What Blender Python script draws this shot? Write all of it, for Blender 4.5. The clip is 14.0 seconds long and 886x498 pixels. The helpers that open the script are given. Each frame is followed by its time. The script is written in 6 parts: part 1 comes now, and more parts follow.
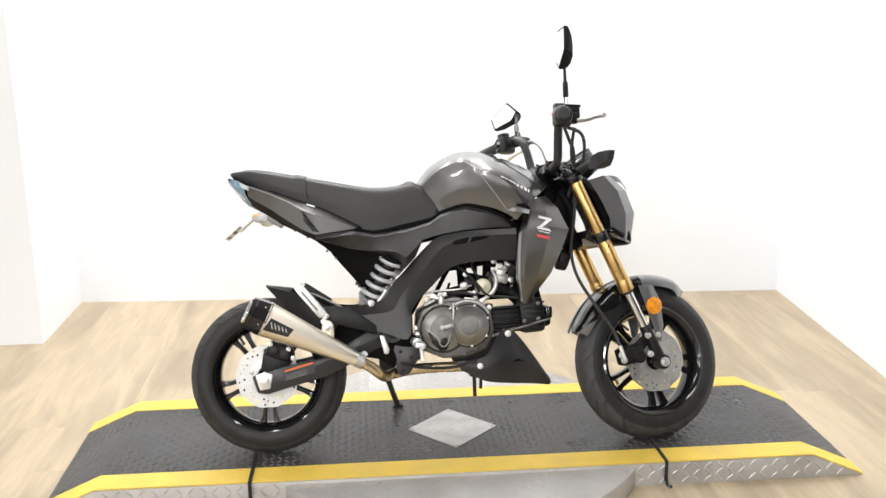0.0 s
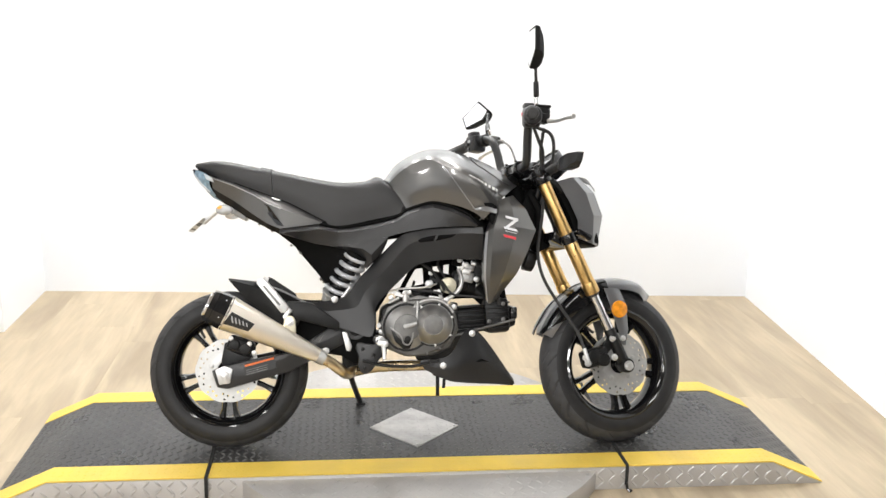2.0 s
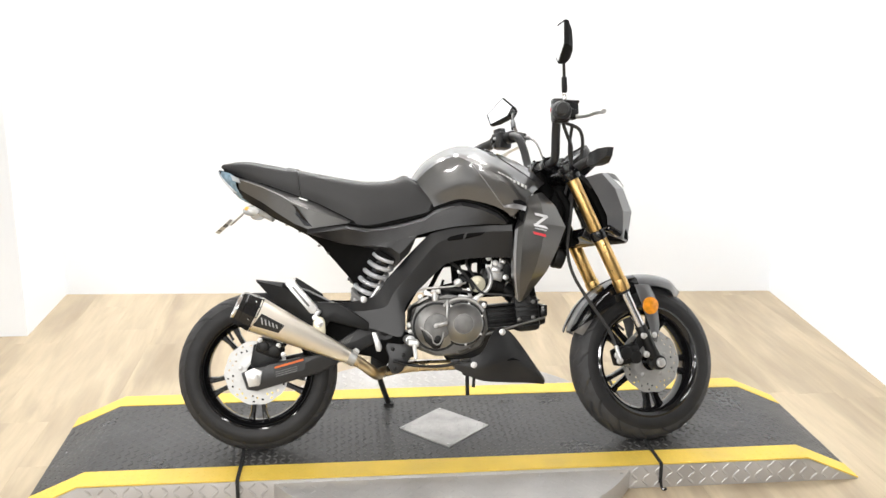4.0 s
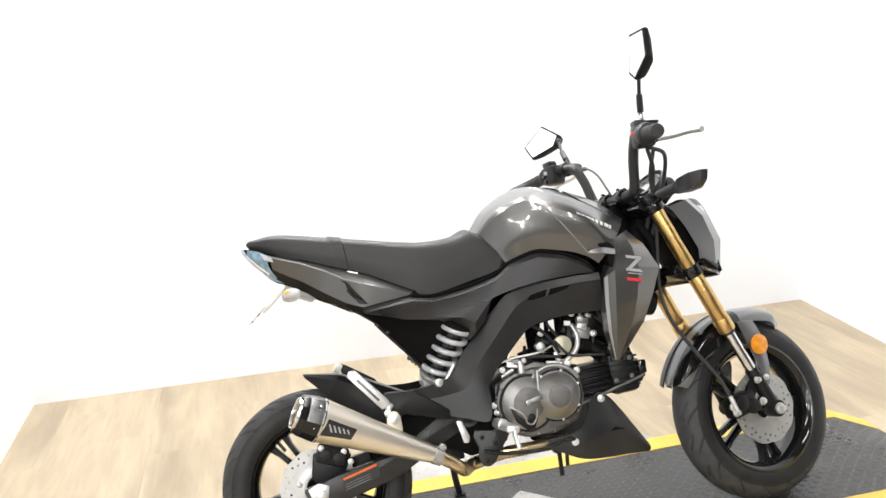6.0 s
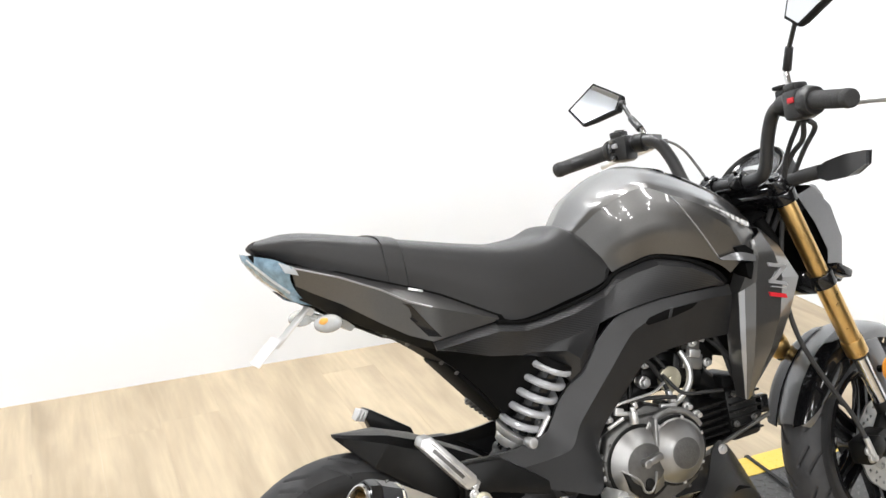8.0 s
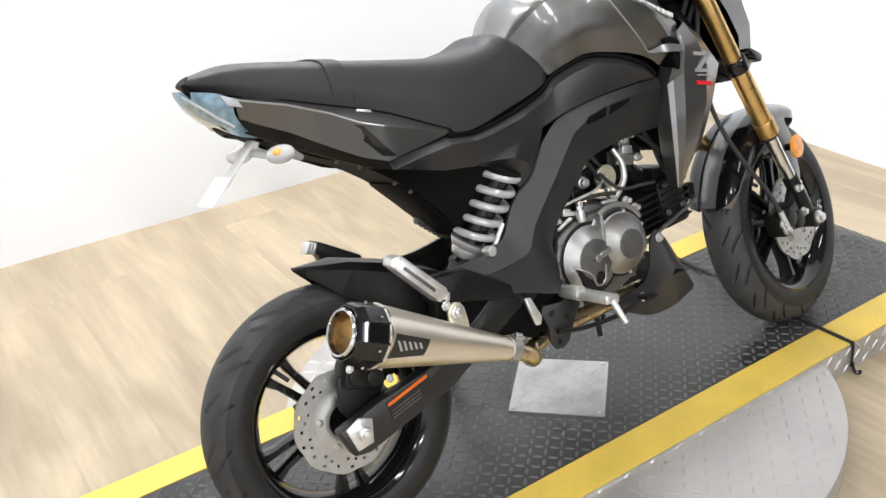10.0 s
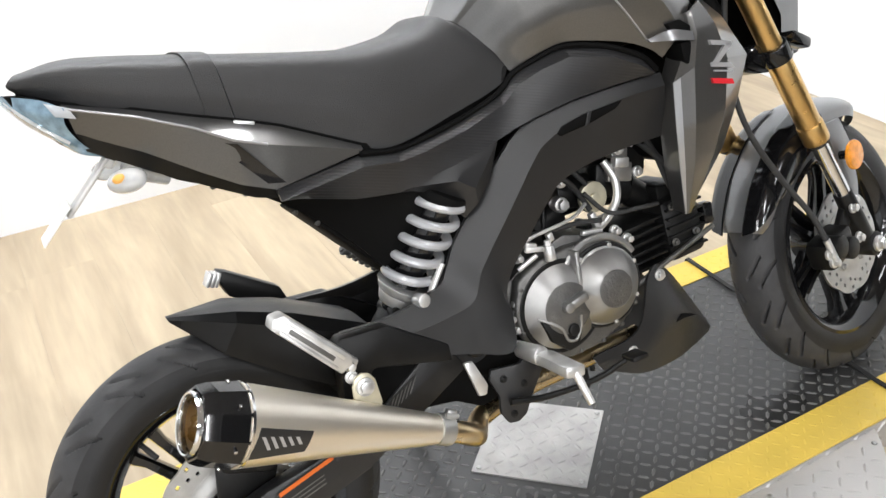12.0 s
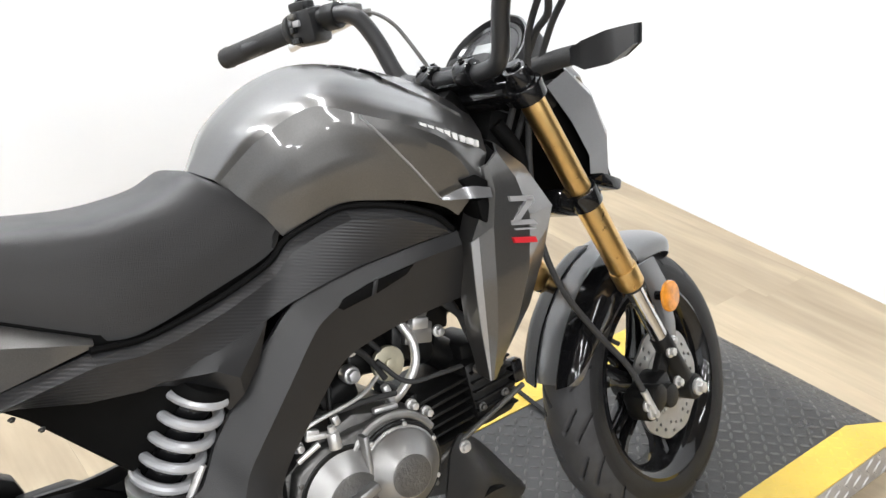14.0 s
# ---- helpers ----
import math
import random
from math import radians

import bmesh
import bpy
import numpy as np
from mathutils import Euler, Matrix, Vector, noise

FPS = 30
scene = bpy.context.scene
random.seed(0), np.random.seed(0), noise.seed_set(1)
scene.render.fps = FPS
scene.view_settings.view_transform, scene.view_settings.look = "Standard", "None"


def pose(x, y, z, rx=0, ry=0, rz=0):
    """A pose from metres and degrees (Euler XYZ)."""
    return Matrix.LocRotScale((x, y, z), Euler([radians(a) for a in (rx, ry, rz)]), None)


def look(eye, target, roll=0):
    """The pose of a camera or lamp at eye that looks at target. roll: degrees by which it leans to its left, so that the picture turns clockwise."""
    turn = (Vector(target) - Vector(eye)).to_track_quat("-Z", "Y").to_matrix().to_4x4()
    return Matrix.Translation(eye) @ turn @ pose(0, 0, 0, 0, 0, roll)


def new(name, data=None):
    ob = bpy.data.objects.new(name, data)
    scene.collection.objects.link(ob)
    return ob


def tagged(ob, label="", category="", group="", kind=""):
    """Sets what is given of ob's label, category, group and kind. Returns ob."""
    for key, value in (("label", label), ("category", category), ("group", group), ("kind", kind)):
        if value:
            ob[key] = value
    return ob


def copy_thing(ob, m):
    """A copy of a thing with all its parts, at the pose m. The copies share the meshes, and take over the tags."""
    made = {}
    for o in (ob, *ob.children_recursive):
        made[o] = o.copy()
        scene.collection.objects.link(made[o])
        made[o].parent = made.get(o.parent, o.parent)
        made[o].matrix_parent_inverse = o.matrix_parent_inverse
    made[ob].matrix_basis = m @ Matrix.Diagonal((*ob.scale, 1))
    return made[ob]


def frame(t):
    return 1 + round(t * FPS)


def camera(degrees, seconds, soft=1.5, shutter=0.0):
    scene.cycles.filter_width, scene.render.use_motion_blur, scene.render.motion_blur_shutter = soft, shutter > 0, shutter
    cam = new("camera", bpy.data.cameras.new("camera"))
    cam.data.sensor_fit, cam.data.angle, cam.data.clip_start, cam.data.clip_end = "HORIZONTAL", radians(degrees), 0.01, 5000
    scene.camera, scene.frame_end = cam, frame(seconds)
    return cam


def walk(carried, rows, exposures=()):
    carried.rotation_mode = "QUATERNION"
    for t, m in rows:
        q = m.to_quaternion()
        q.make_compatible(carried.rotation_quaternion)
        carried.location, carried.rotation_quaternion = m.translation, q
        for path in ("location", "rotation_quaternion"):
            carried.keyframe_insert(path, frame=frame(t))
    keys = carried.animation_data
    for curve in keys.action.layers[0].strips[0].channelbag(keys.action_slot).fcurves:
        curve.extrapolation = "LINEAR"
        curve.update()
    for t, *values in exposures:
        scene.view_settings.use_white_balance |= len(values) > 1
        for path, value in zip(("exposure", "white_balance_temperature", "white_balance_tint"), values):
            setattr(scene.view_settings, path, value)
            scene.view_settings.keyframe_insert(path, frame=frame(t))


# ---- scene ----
from mathutils.bvhtree import BVHTree
cam = camera(50.2, 14.0)
PATH = [
    (0, (0.288, -2.664, 1.302), (0.461, -0.736, 0.8), -0.4),
    (0.5, (0.34, -2.686, 1.279), (0.472, -0.747, 0.805), -0.5),
    (1, (0.312, -2.679, 1.283), (0.486, -0.742, 0.815), -0.1),
    (1.5, (0.307, -2.666, 1.29), (0.486, -0.737, 0.794), 0.4),
    (2, (0.324, -2.646, 1.296), (0.544, -0.724, 0.791), 1.5),
    (2.5, (0.373, -2.644, 1.272), (0.519, -0.714, 0.77), 1.3),
    (3, (0.343, -2.634, 1.296), (0.507, -0.707, 0.789), 0.9),
    (5.3, (0.095, -2.478, 1.261), (0.42, -0.572, 0.749), -2.4),
    (5.5, (0.051, -2.366, 1.256), (0.409, -0.462, 0.763), -4.8),
    (6, (-0.052, -2.131, 1.282), (0.318, -0.219, 0.828), -5.2),
    (6.5, (-0.225, -1.922, 1.27), (0.292, -0.063, 0.744), -3.4),
    (7, (-0.32, -1.723, 1.256), (0.336, 0.057, 0.623), -3.4),
    (7.5, (-0.334, -1.464, 1.202), (0.43, 0.311, 0.685), -4.5),
    (8, (-0.371, -1.316, 1.247), (0.366, 0.451, 0.668), -1.8),
    (8.5, (-0.499, -1.272, 1.265), (0.378, 0.36, 0.513), -3.8),
    (8.7, (-0.563, -1.265, 1.234), (0.371, 0.316, 0.443), -3.7),
    (10.8, (-0.39, -1.228, 1.204), (0.533, 0.288, 0.283), -5.1),
    (11, (-0.322, -1.227, 1.203), (0.587, 0.31, 0.303), -3.0),
    (11.5, (-0.216, -1.188, 1.201), (0.483, 0.435, 0.265), -6.7),
    (12, (-0.117, -1.02, 1.152), (0.632, 0.546, 0.156), -6.0),
    (12.5, (0.0, -0.895, 1.141), (0.815, 0.51, -0.026), -6.2),
    (13, (0.04, -0.857, 1.141), (0.944, 0.503, -0.014), -6.3),
    (13.5, (0.057, -0.872, 1.172), (1.037, 0.493, 0.087), -5.2),
    (14, (0.088, -0.875, 1.208), (1.128, 0.561, 0.283), -1.8),
]
walk(cam, [(t, look(eye, target, roll)) for t, eye, target, roll in PATH],
     exposures=[(0.0, 0.22, 6480, 10), (3.0, 0.23, 6480, 10), (5.5, 0.30, 6450, 10), (7.0, 0.27, 6400, 10), (8.5, 0.17, 6320, 10), (11.0, 0.16, 6250, 10), (12.5, 0.28, 6250, 10), (14.0, 0.22, 6250, 10)])

# ---- light ----
world = bpy.data.worlds.new("room_air")
world.use_nodes = True
scene.world = world
world.node_tree.nodes["Background"].inputs[0].default_value = (1.0, 0.97, 0.93, 1)
world.node_tree.nodes["Background"].inputs[1].default_value = 0.25
FLOOR, CEIL = -0.075, 2.75
LAMP_POWER = 29.5


def ceiling_lamp(x, y, power, length=1.2, width=0.2):
    data = bpy.data.lights.new("fluorescent_lamp", "AREA")
    data.shape, data.size, data.size_y, data.energy = "RECTANGLE", width, length, power
    data.color = (1.0, 0.985, 0.965)
    ob = new("fluorescent_lamp", data)
    ob.matrix_world = pose(x, y, CEIL - 0.075)
    return ob


LAMPS = [(x, y) for x in (-2.4, -0.6, 1.2) for y in (-9.6, -6.9, -4.2, -1.5)] + [(-0.6, 1.2), (0.35, 1.2), (1.3, 1.2)]
for lx, ly in LAMPS:
    ceiling_lamp(lx, ly, LAMP_POWER * (1.4 if lx < -1 else 1.02 if lx < 1 else 0.84) * (1.8 if ly < -3 else 0.68 if ly < 0 else 1.08))


# ---- materials ----
def material(name, base, rough=0.5, metal=0.0, coat=0.0, noise_scale=0.0, vary=0.0, bump=0.0, bump_scale=200.0, rough_vary=0.0,
             alpha=1.0, transmission=0.0, emission=0.0, ior=1.45, spec=0.5):
    m = bpy.data.materials.new(name)
    m.use_nodes = True
    nt = m.node_tree
    b = nt.nodes["Principled BSDF"]
    b.inputs["Base Color"].default_value = (*base, 1)
    b.inputs["Roughness"].default_value = rough
    b.inputs["Metallic"].default_value = metal
    b.inputs["Coat Weight"].default_value = coat
    b.inputs["Coat Roughness"].default_value = 0.05
    b.inputs["Transmission Weight"].default_value = transmission
    b.inputs["IOR"].default_value = ior
    b.inputs["Specular IOR Level"].default_value = spec
    if emission:
        b.inputs["Emission Color"].default_value = (*base, 1)
        b.inputs["Emission Strength"].default_value = emission
    tc = nt.nodes.new("ShaderNodeTexCoord")
    if noise_scale and (vary or rough_vary):
        n = nt.nodes.new("ShaderNodeTexNoise")
        n.inputs["Scale"].default_value = noise_scale
        n.inputs["Detail"].default_value = 6
        nt.links.new(tc.outputs["Object"], n.inputs["Vector"])
        if vary:
            r = nt.nodes.new("ShaderNodeMapRange")
            r.inputs["From Min"].default_value, r.inputs["From Max"].default_value = 0.3, 0.7
            r.inputs["To Min"].default_value, r.inputs["To Max"].default_value = 1 - vary, 1 + vary
            nt.links.new(n.outputs["Fac"], r.inputs["Value"])
            mix = nt.nodes.new("ShaderNodeVectorMath")
            mix.operation = "SCALE"
            mix.inputs[0].default_value = base
            nt.links.new(r.outputs[0], mix.inputs["Scale"])
            nt.links.new(mix.outputs[0], b.inputs["Base Color"])
        if rough_vary:
            r2 = nt.nodes.new("ShaderNodeMapRange")
            r2.inputs["From Min"].default_value, r2.inputs["From Max"].default_value = 0.3, 0.7
            r2.inputs["To Min"].default_value, r2.inputs["To Max"].default_value = rough - rough_vary, rough + rough_vary
            nt.links.new(n.outputs["Fac"], r2.inputs["Value"])
            nt.links.new(r2.outputs[0], b.inputs["Roughness"])
    if bump:
        n2 = nt.nodes.new("ShaderNodeTexNoise")
        n2.inputs["Scale"].default_value = bump_scale
        n2.inputs["Detail"].default_value = 3
        nt.links.new(tc.outputs["Object"], n2.inputs["Vector"])
        bp = nt.nodes.new("ShaderNodeBump")
        bp.inputs["Strength"].default_value = bump
        bp.inputs["Distance"].default_value = 0.002
        nt.links.new(n2.outputs["Fac"], bp.inputs["Height"])
        nt.links.new(bp.outputs[0], b.inputs["Normal"])
    return m


M_WALL = material("wall_paint", (0.825, 0.852, 0.885), 0.6, noise_scale=2.0, vary=0.015, bump=0.12, bump_scale=160)
M_REFLECTDARK = material("dark_for_reflections", (0.10, 0.10, 0.10), 0.6, noise_scale=2.0, vary=0.02, bump=0.12, bump_scale=160)
M_WALLGREY = material("grey_wall_paint", (0.46, 0.455, 0.445), 0.6, noise_scale=2.0, vary=0.02, bump=0.12, bump_scale=160)
M_DARKFLOOR = material("dark_floor_for_reflections", (0.06, 0.059, 0.058), 0.9, noise_scale=60, vary=0.25, bump=0.6, bump_scale=300)
M_CEIL = material("ceiling_paint", (0.30, 0.275, 0.25), 0.8, noise_scale=3, vary=0.02)
M_BASE = material("base_trim", (0.72, 0.7, 0.66), 0.5, noise_scale=9, vary=0.05)
M_PAINT = material("graphite_metallic_paint", (0.124, 0.122, 0.119), 0.31, 0.78, 0.75, 900, 0.12, spec=0.2)
M_PAINT_LIGHT = material("silver_grey_metallic_paint", (0.172, 0.174, 0.178), 0.3, 0.5, 0.5, 900, 0.1)
# Lighter copy of the body paint, used to paint highlights along panel edges
M_EDGEGLINT = material("painted_edge_highlight", (0.36, 0.365, 0.375), 0.28, 0.6, 0.4, 900, 0.08)
M_BLACK = material("satin_black_plastic", (0.014, 0.0142, 0.0150), 0.34, noise_scale=14, vary=0.12, bump=0.2, bump_scale=900, rough_vary=0.06, spec=0.62)
# Inner plastic, near-black so the shade of gaps and openings is in the colour
M_DARK = material("near_black_plastic_and_shade", (0.003, 0.003, 0.003), 0.7, noise_scale=20, vary=0.2, spec=0.12)
M_GLOSSBLACK = material("gloss_black_enamel", (0.006, 0.006, 0.0065), 0.11, 0.0, 0.3, 40, 0.1, spec=0.45)
M_SEAT = material("black_vinyl", (0.024, 0.0238, 0.0242), 0.44, noise_scale=9, vary=0.12, bump=0.4, bump_scale=700, rough_vary=0.05, spec=0.58)
# Sidewall toned darker than tread: the wall light on tread is in the colours
M_RUBBER = material("tyre_rubber", (0.040, 0.040, 0.0415), 0.55, noise_scale=25, vary=0.25, bump=0.2, bump_scale=400, spec=0.4)
M_SIDEWALL = material("tyre_sidewall_shade_toned", (0.014, 0.014, 0.0145), 0.5, noise_scale=25, vary=0.2, bump=0.15, bump_scale=400, spec=0.4)
M_SHELL = material("matt_black_mirror_plastic", (0.012, 0.012, 0.0125), 0.75, noise_scale=60, vary=0.12, bump=0.2, bump_scale=600, spec=0.2)
M_GRIP = material("grip_rubber", (0.03, 0.03, 0.03), 0.7, noise_scale=60, vary=0.15, bump=0.5, bump_scale=300)
M_GOLD = material("gold_anodised_aluminium", (0.64, 0.42, 0.16), 0.32, 1.0, 0.15, 60, 0.06, rough_vary=0.05)
M_CHROME = material("polished_steel", (0.72, 0.72, 0.72), 0.14, 1.0, noise_scale=60, vary=0.05, rough_vary=0.05)
M_STEEL = material("disc_steel", (0.50, 0.50, 0.49), 0.46, 1.0, noise_scale=70, vary=0.08, rough_vary=0.06)
M_ALLOY = material("cast_aluminium", (0.37, 0.367, 0.36), 0.40, 0.9, noise_scale=25, vary=0.12, bump=0.08, bump_scale=700, rough_vary=0.06)
M_CASE = material("dull_engine_casting", (0.16, 0.158, 0.153), 0.42, 0.85, noise_scale=30, vary=0.25, bump=0.5, bump_scale=300)
M_CASEBLACK = material("black_engine_casting", (0.007, 0.007, 0.007), 0.38, 0.0, noise_scale=30, vary=0.25, bump=0.12, bump_scale=800, spec=0.33)
M_ALLOY_BRIGHT = material("bright_aluminium", (0.72, 0.718, 0.71), 0.38, 0.8, noise_scale=40, vary=0.1, rough_vary=0.08)
M_PIPE = material("heat_tinted_steel", (0.60, 0.48, 0.30), 0.28, 1.0, noise_scale=16, vary=0.25, rough_vary=0.08)
M_BRASS = material("cream_zinc_plate", (0.64, 0.60, 0.46), 0.4, 0.6, noise_scale=50, vary=0.1)
M_WHITE = material("white_spring_paint", (0.50, 0.51, 0.53), 0.3, 0.3, 0.3, 40, 0.04)
M_YELLOW = material("yellow_safety_tape", (0.72, 0.51, 0.085), 0.5, noise_scale=7, vary=0.1, bump=0.2, bump_scale=120, rough_vary=0.1)
M_DECK = material("black_rubber_deck", (0.037, 0.0367, 0.0363), 0.33, noise_scale=5, vary=0.3, bump=0.2, bump_scale=150, rough_vary=0.1)
M_DECKWORN = material("worn_rubber_tread", (0.092, 0.091, 0.088), 0.46, noise_scale=4, vary=0.45, bump=0.1, bump_scale=200, rough_vary=0.1)
M_PLATE = material("aluminium_tread_plate", (0.48, 0.468, 0.455), 0.44, 0.55, noise_scale=6, vary=0.12, bump=0.15, bump_scale=220, rough_vary=0.1)
M_PLATEWORN = material("worn_aluminium_tread_plate", (0.38, 0.372, 0.36), 0.5, 0.5, noise_scale=18, vary=0.22, bump=0.2, bump_scale=220, rough_vary=0.1)
M_STRAP = material("black_webbing", (0.015, 0.015, 0.015), 0.8, noise_scale=200, vary=0.3, bump=0.4, bump_scale=800)
M_ORANGE = material("amber_reflector", (0.72, 0.27, 0.02), 0.2, 0.0, 0.6, 90, 0.25)
M_CLEAR = material("clear_lens", (0.85, 0.88, 0.9), 0.12, 0.0, 0.6, 60, 0.1, transmission=0.5)
M_BULB = material("amber_bulb", (0.85, 0.42, 0.08), 0.3, 0.0, 0.5, 60, 0.1)
M_BLUELENS = material("blue_tinted_lens", (0.22, 0.34, 0.44), 0.1, 0.3, 0.8, 70, 0.35)
M_MIRROR = material("mirror_glass", (0.74, 0.75, 0.76), 0.02, 1.0)
M_BADGE = material("badge_black", (0.02, 0.02, 0.02), 0.35)
M_DECAL = material("silver_decal", (0.46, 0.46, 0.47), 0.3, 0.4, 0.4)
M_RED = material("red_decal", (0.60, 0.02, 0.03), 0.35, 0.0, 0.4)
M_ORANGEDECAL = material("orange_decal", (0.75, 0.16, 0.02), 0.4)
M_PLATEWHITE = material("white_plate", (0.74, 0.74, 0.73), 0.4, noise_scale=30, vary=0.05)
M_GLASS = material("gauge_glass", (0.035, 0.035, 0.037), 0.25, 0.0, 0.1, 50, 0.2, spec=0.25)
M_DISPLAY = material("pale_display", (0.30, 0.31, 0.31), 0.2, 0.0, 0.5, 60, 0.1)
M_FIXTURE = material("white_enamel", (0.75, 0.75, 0.74), 0.4, noise_scale=20, vary=0.03)


def brushed_steel():
    m = material("brushed_stainless_steel", (0.86, 0.80, 0.70), 0.3, 1.0)
    nt = m.node_tree
    b = nt.nodes["Principled BSDF"]
    tc = nt.nodes.new("ShaderNodeTexCoord")
    mp = nt.nodes.new("ShaderNodeMapping")
    mp.inputs["Rotation"].default_value = (0, radians(26), 0)
    mp.inputs["Scale"].default_value = (14, 500, 500)
    n = nt.nodes.new("ShaderNodeTexNoise")
    n.inputs["Scale"].default_value = 1.0
    n.inputs["Detail"].default_value = 4
    r = nt.nodes.new("ShaderNodeMapRange")
    r.inputs["To Min"].default_value, r.inputs["To Max"].default_value = 0.28, 0.50
    nt.links.new(tc.outputs["Object"], mp.inputs["Vector"])
    nt.links.new(mp.outputs[0], n.inputs["Vector"])
    nt.links.new(n.outputs["Fac"], r.inputs["Value"])
    nt.links.new(r.outputs[0], b.inputs["Roughness"])
    bp = nt.nodes.new("ShaderNodeBump")
    bp.inputs["Strength"].default_value, bp.inputs["Distance"].default_value = 0.25, 0.0006
    nt.links.new(n.outputs["Fac"], bp.inputs["Height"])
    nt.links.new(bp.outputs[0], b.inputs["Normal"])
    return m


def ribbed_plastic():
    """Black plastic with fine slanted ribs."""
    m = material("ribbed_black_plastic", (0.018, 0.0182, 0.0194), 0.36, noise_scale=20, vary=0.12, spec=0.6)
    nt = m.node_tree
    b = nt.nodes["Principled BSDF"]
    tc = nt.nodes.new("ShaderNodeTexCoord")
    mp = nt.nodes.new("ShaderNodeMapping")
    mp.inputs["Rotation"].default_value = (0, radians(-18), 0)
    w = nt.nodes.new("ShaderNodeTexWave")
    w.bands_direction = "Z"
    w.inputs["Scale"].default_value = 78
    w.inputs["Distortion"].default_value = 0.3
    bp = nt.nodes.new("ShaderNodeBump")
    bp.inputs["Strength"].default_value, bp.inputs["Distance"].default_value = 0.24, 0.001
    nt.links.new(tc.outputs["Object"], mp.inputs["Vector"])
    nt.links.new(mp.outputs[0], w.inputs["Vector"])
    nt.links.new(w.outputs["Fac"], bp.inputs["Height"])
    nt.links.new(bp.outputs[0], b.inputs["Normal"])
    return m


def oak_vinyl():
    m = bpy.data.materials.new("light_oak_vinyl")
    m.use_nodes = True
    nt = m.node_tree
    b = nt.nodes["Principled BSDF"]
    tc = nt.nodes.new("ShaderNodeTexCoord")
    info = nt.nodes.new("ShaderNodeObjectInfo")
    shift = nt.nodes.new("ShaderNodeVectorMath")
    shift.operation = "MULTIPLY_ADD"
    shift.inputs[1].default_value = (1, 1, 1)
    spread = nt.nodes.new("ShaderNodeVectorMath")
    spread.operation = "SCALE"
    spread.inputs[0].default_value = (0.10, 0.35, 0.0)
    nt.links.new(info.outputs["Random"], spread.inputs["Scale"])
    geo = nt.nodes.new("ShaderNodeNewGeometry")
    nt.links.new(geo.outputs["Position"], shift.inputs[0])
    nt.links.new(spread.outputs[0], shift.inputs[2])
    mp = nt.nodes.new("ShaderNodeMapping")
    mp.inputs["Scale"].default_value = (9.5, 1.7, 9)
    nt.links.new(shift.outputs[0], mp.inputs["Vector"])
    big = nt.nodes.new("ShaderNodeTexNoise")
    big.inputs["Scale"].default_value, big.inputs["Detail"].default_value, big.inputs["Distortion"].default_value = 0.9, 7, 0.5
    nt.links.new(mp.outputs[0], big.inputs["Vector"])
    mp2 = nt.nodes.new("ShaderNodeMapping")
    mp2.inputs["Scale"].default_value = (70, 6, 90)
    nt.links.new(shift.outputs[0], mp2.inputs["Vector"])
    fine = nt.nodes.new("ShaderNodeTexNoise")
    fine.inputs["Scale"].default_value, fine.inputs["Detail"].default_value = 1.0, 6
    nt.links.new(mp2.outputs[0], fine.inputs["Vector"])
    ramp = nt.nodes.new("ShaderNodeValToRGB")
    e = ramp.color_ramp.elements
    e[0].position, e[0].color = 0.26, (0.300, 0.238, 0.162, 1)
    e[1].position, e[1].color = 0.66, (0.468, 0.385, 0.265, 1)
    mid = e.new(0.5)
    mid.color = (0.385, 0.312, 0.214, 1)
    nt.links.new(big.outputs["Fac"], ramp.inputs["Fac"])
    grain = nt.nodes.new("ShaderNodeMapRange")
    grain.inputs["From Min"].default_value, grain.inputs["From Max"].default_value = 0.3, 0.7
    grain.inputs["To Min"].default_value, grain.inputs["To Max"].default_value = 0.91, 1.06
    nt.links.new(fine.outputs["Fac"], grain.inputs["Value"])
    tone = nt.nodes.new("ShaderNodeMapRange")
    tone.inputs["To Min"].default_value, tone.inputs["To Max"].default_value = 0.985, 1.015
    nt.links.new(info.outputs["Random"], tone.inputs["Value"])
    mul = nt.nodes.new("ShaderNodeMath")
    mul.operation = "MULTIPLY"
    nt.links.new(grain.outputs[0], mul.inputs[0])
    nt.links.new(tone.outputs[0], mul.inputs[1])
    sc = nt.nodes.new("ShaderNodeVectorMath")
    sc.operation = "SCALE"
    nt.links.new(ramp.outputs["Color"], sc.inputs[0])
    nt.links.new(mul.outputs[0], sc.inputs["Scale"])
    nt.links.new(sc.outputs[0], b.inputs["Base Color"])
    rr = nt.nodes.new("ShaderNodeMapRange")
    rr.inputs["To Min"].default_value, rr.inputs["To Max"].default_value = 0.38, 0.58
    nt.links.new(fine.outputs["Fac"], rr.inputs["Value"])
    nt.links.new(rr.outputs[0], b.inputs["Roughness"])
    bp = nt.nodes.new("ShaderNodeBump")
    bp.inputs["Strength"].default_value, bp.inputs["Distance"].default_value = 0.15, 0.001
    nt.links.new(fine.outputs["Fac"], bp.inputs["Height"])
    nt.links.new(bp.outputs[0], b.inputs["Normal"])
    return m


M_BRUSHED, M_RIBBED, M_OAK = brushed_steel(), ribbed_plastic(), oak_vinyl()


# ---- mesh helpers ----
bike = None
ASKEW = 0.036
RAW = Matrix.Translation((-0.1, 0, 0)) @ Matrix.Rotation(-ASKEW, 4, "Z") @ Matrix.Translation((0.1, 0, 0))
CHASSIS = Matrix.Translation((-0.002, -0.008, -0.005))


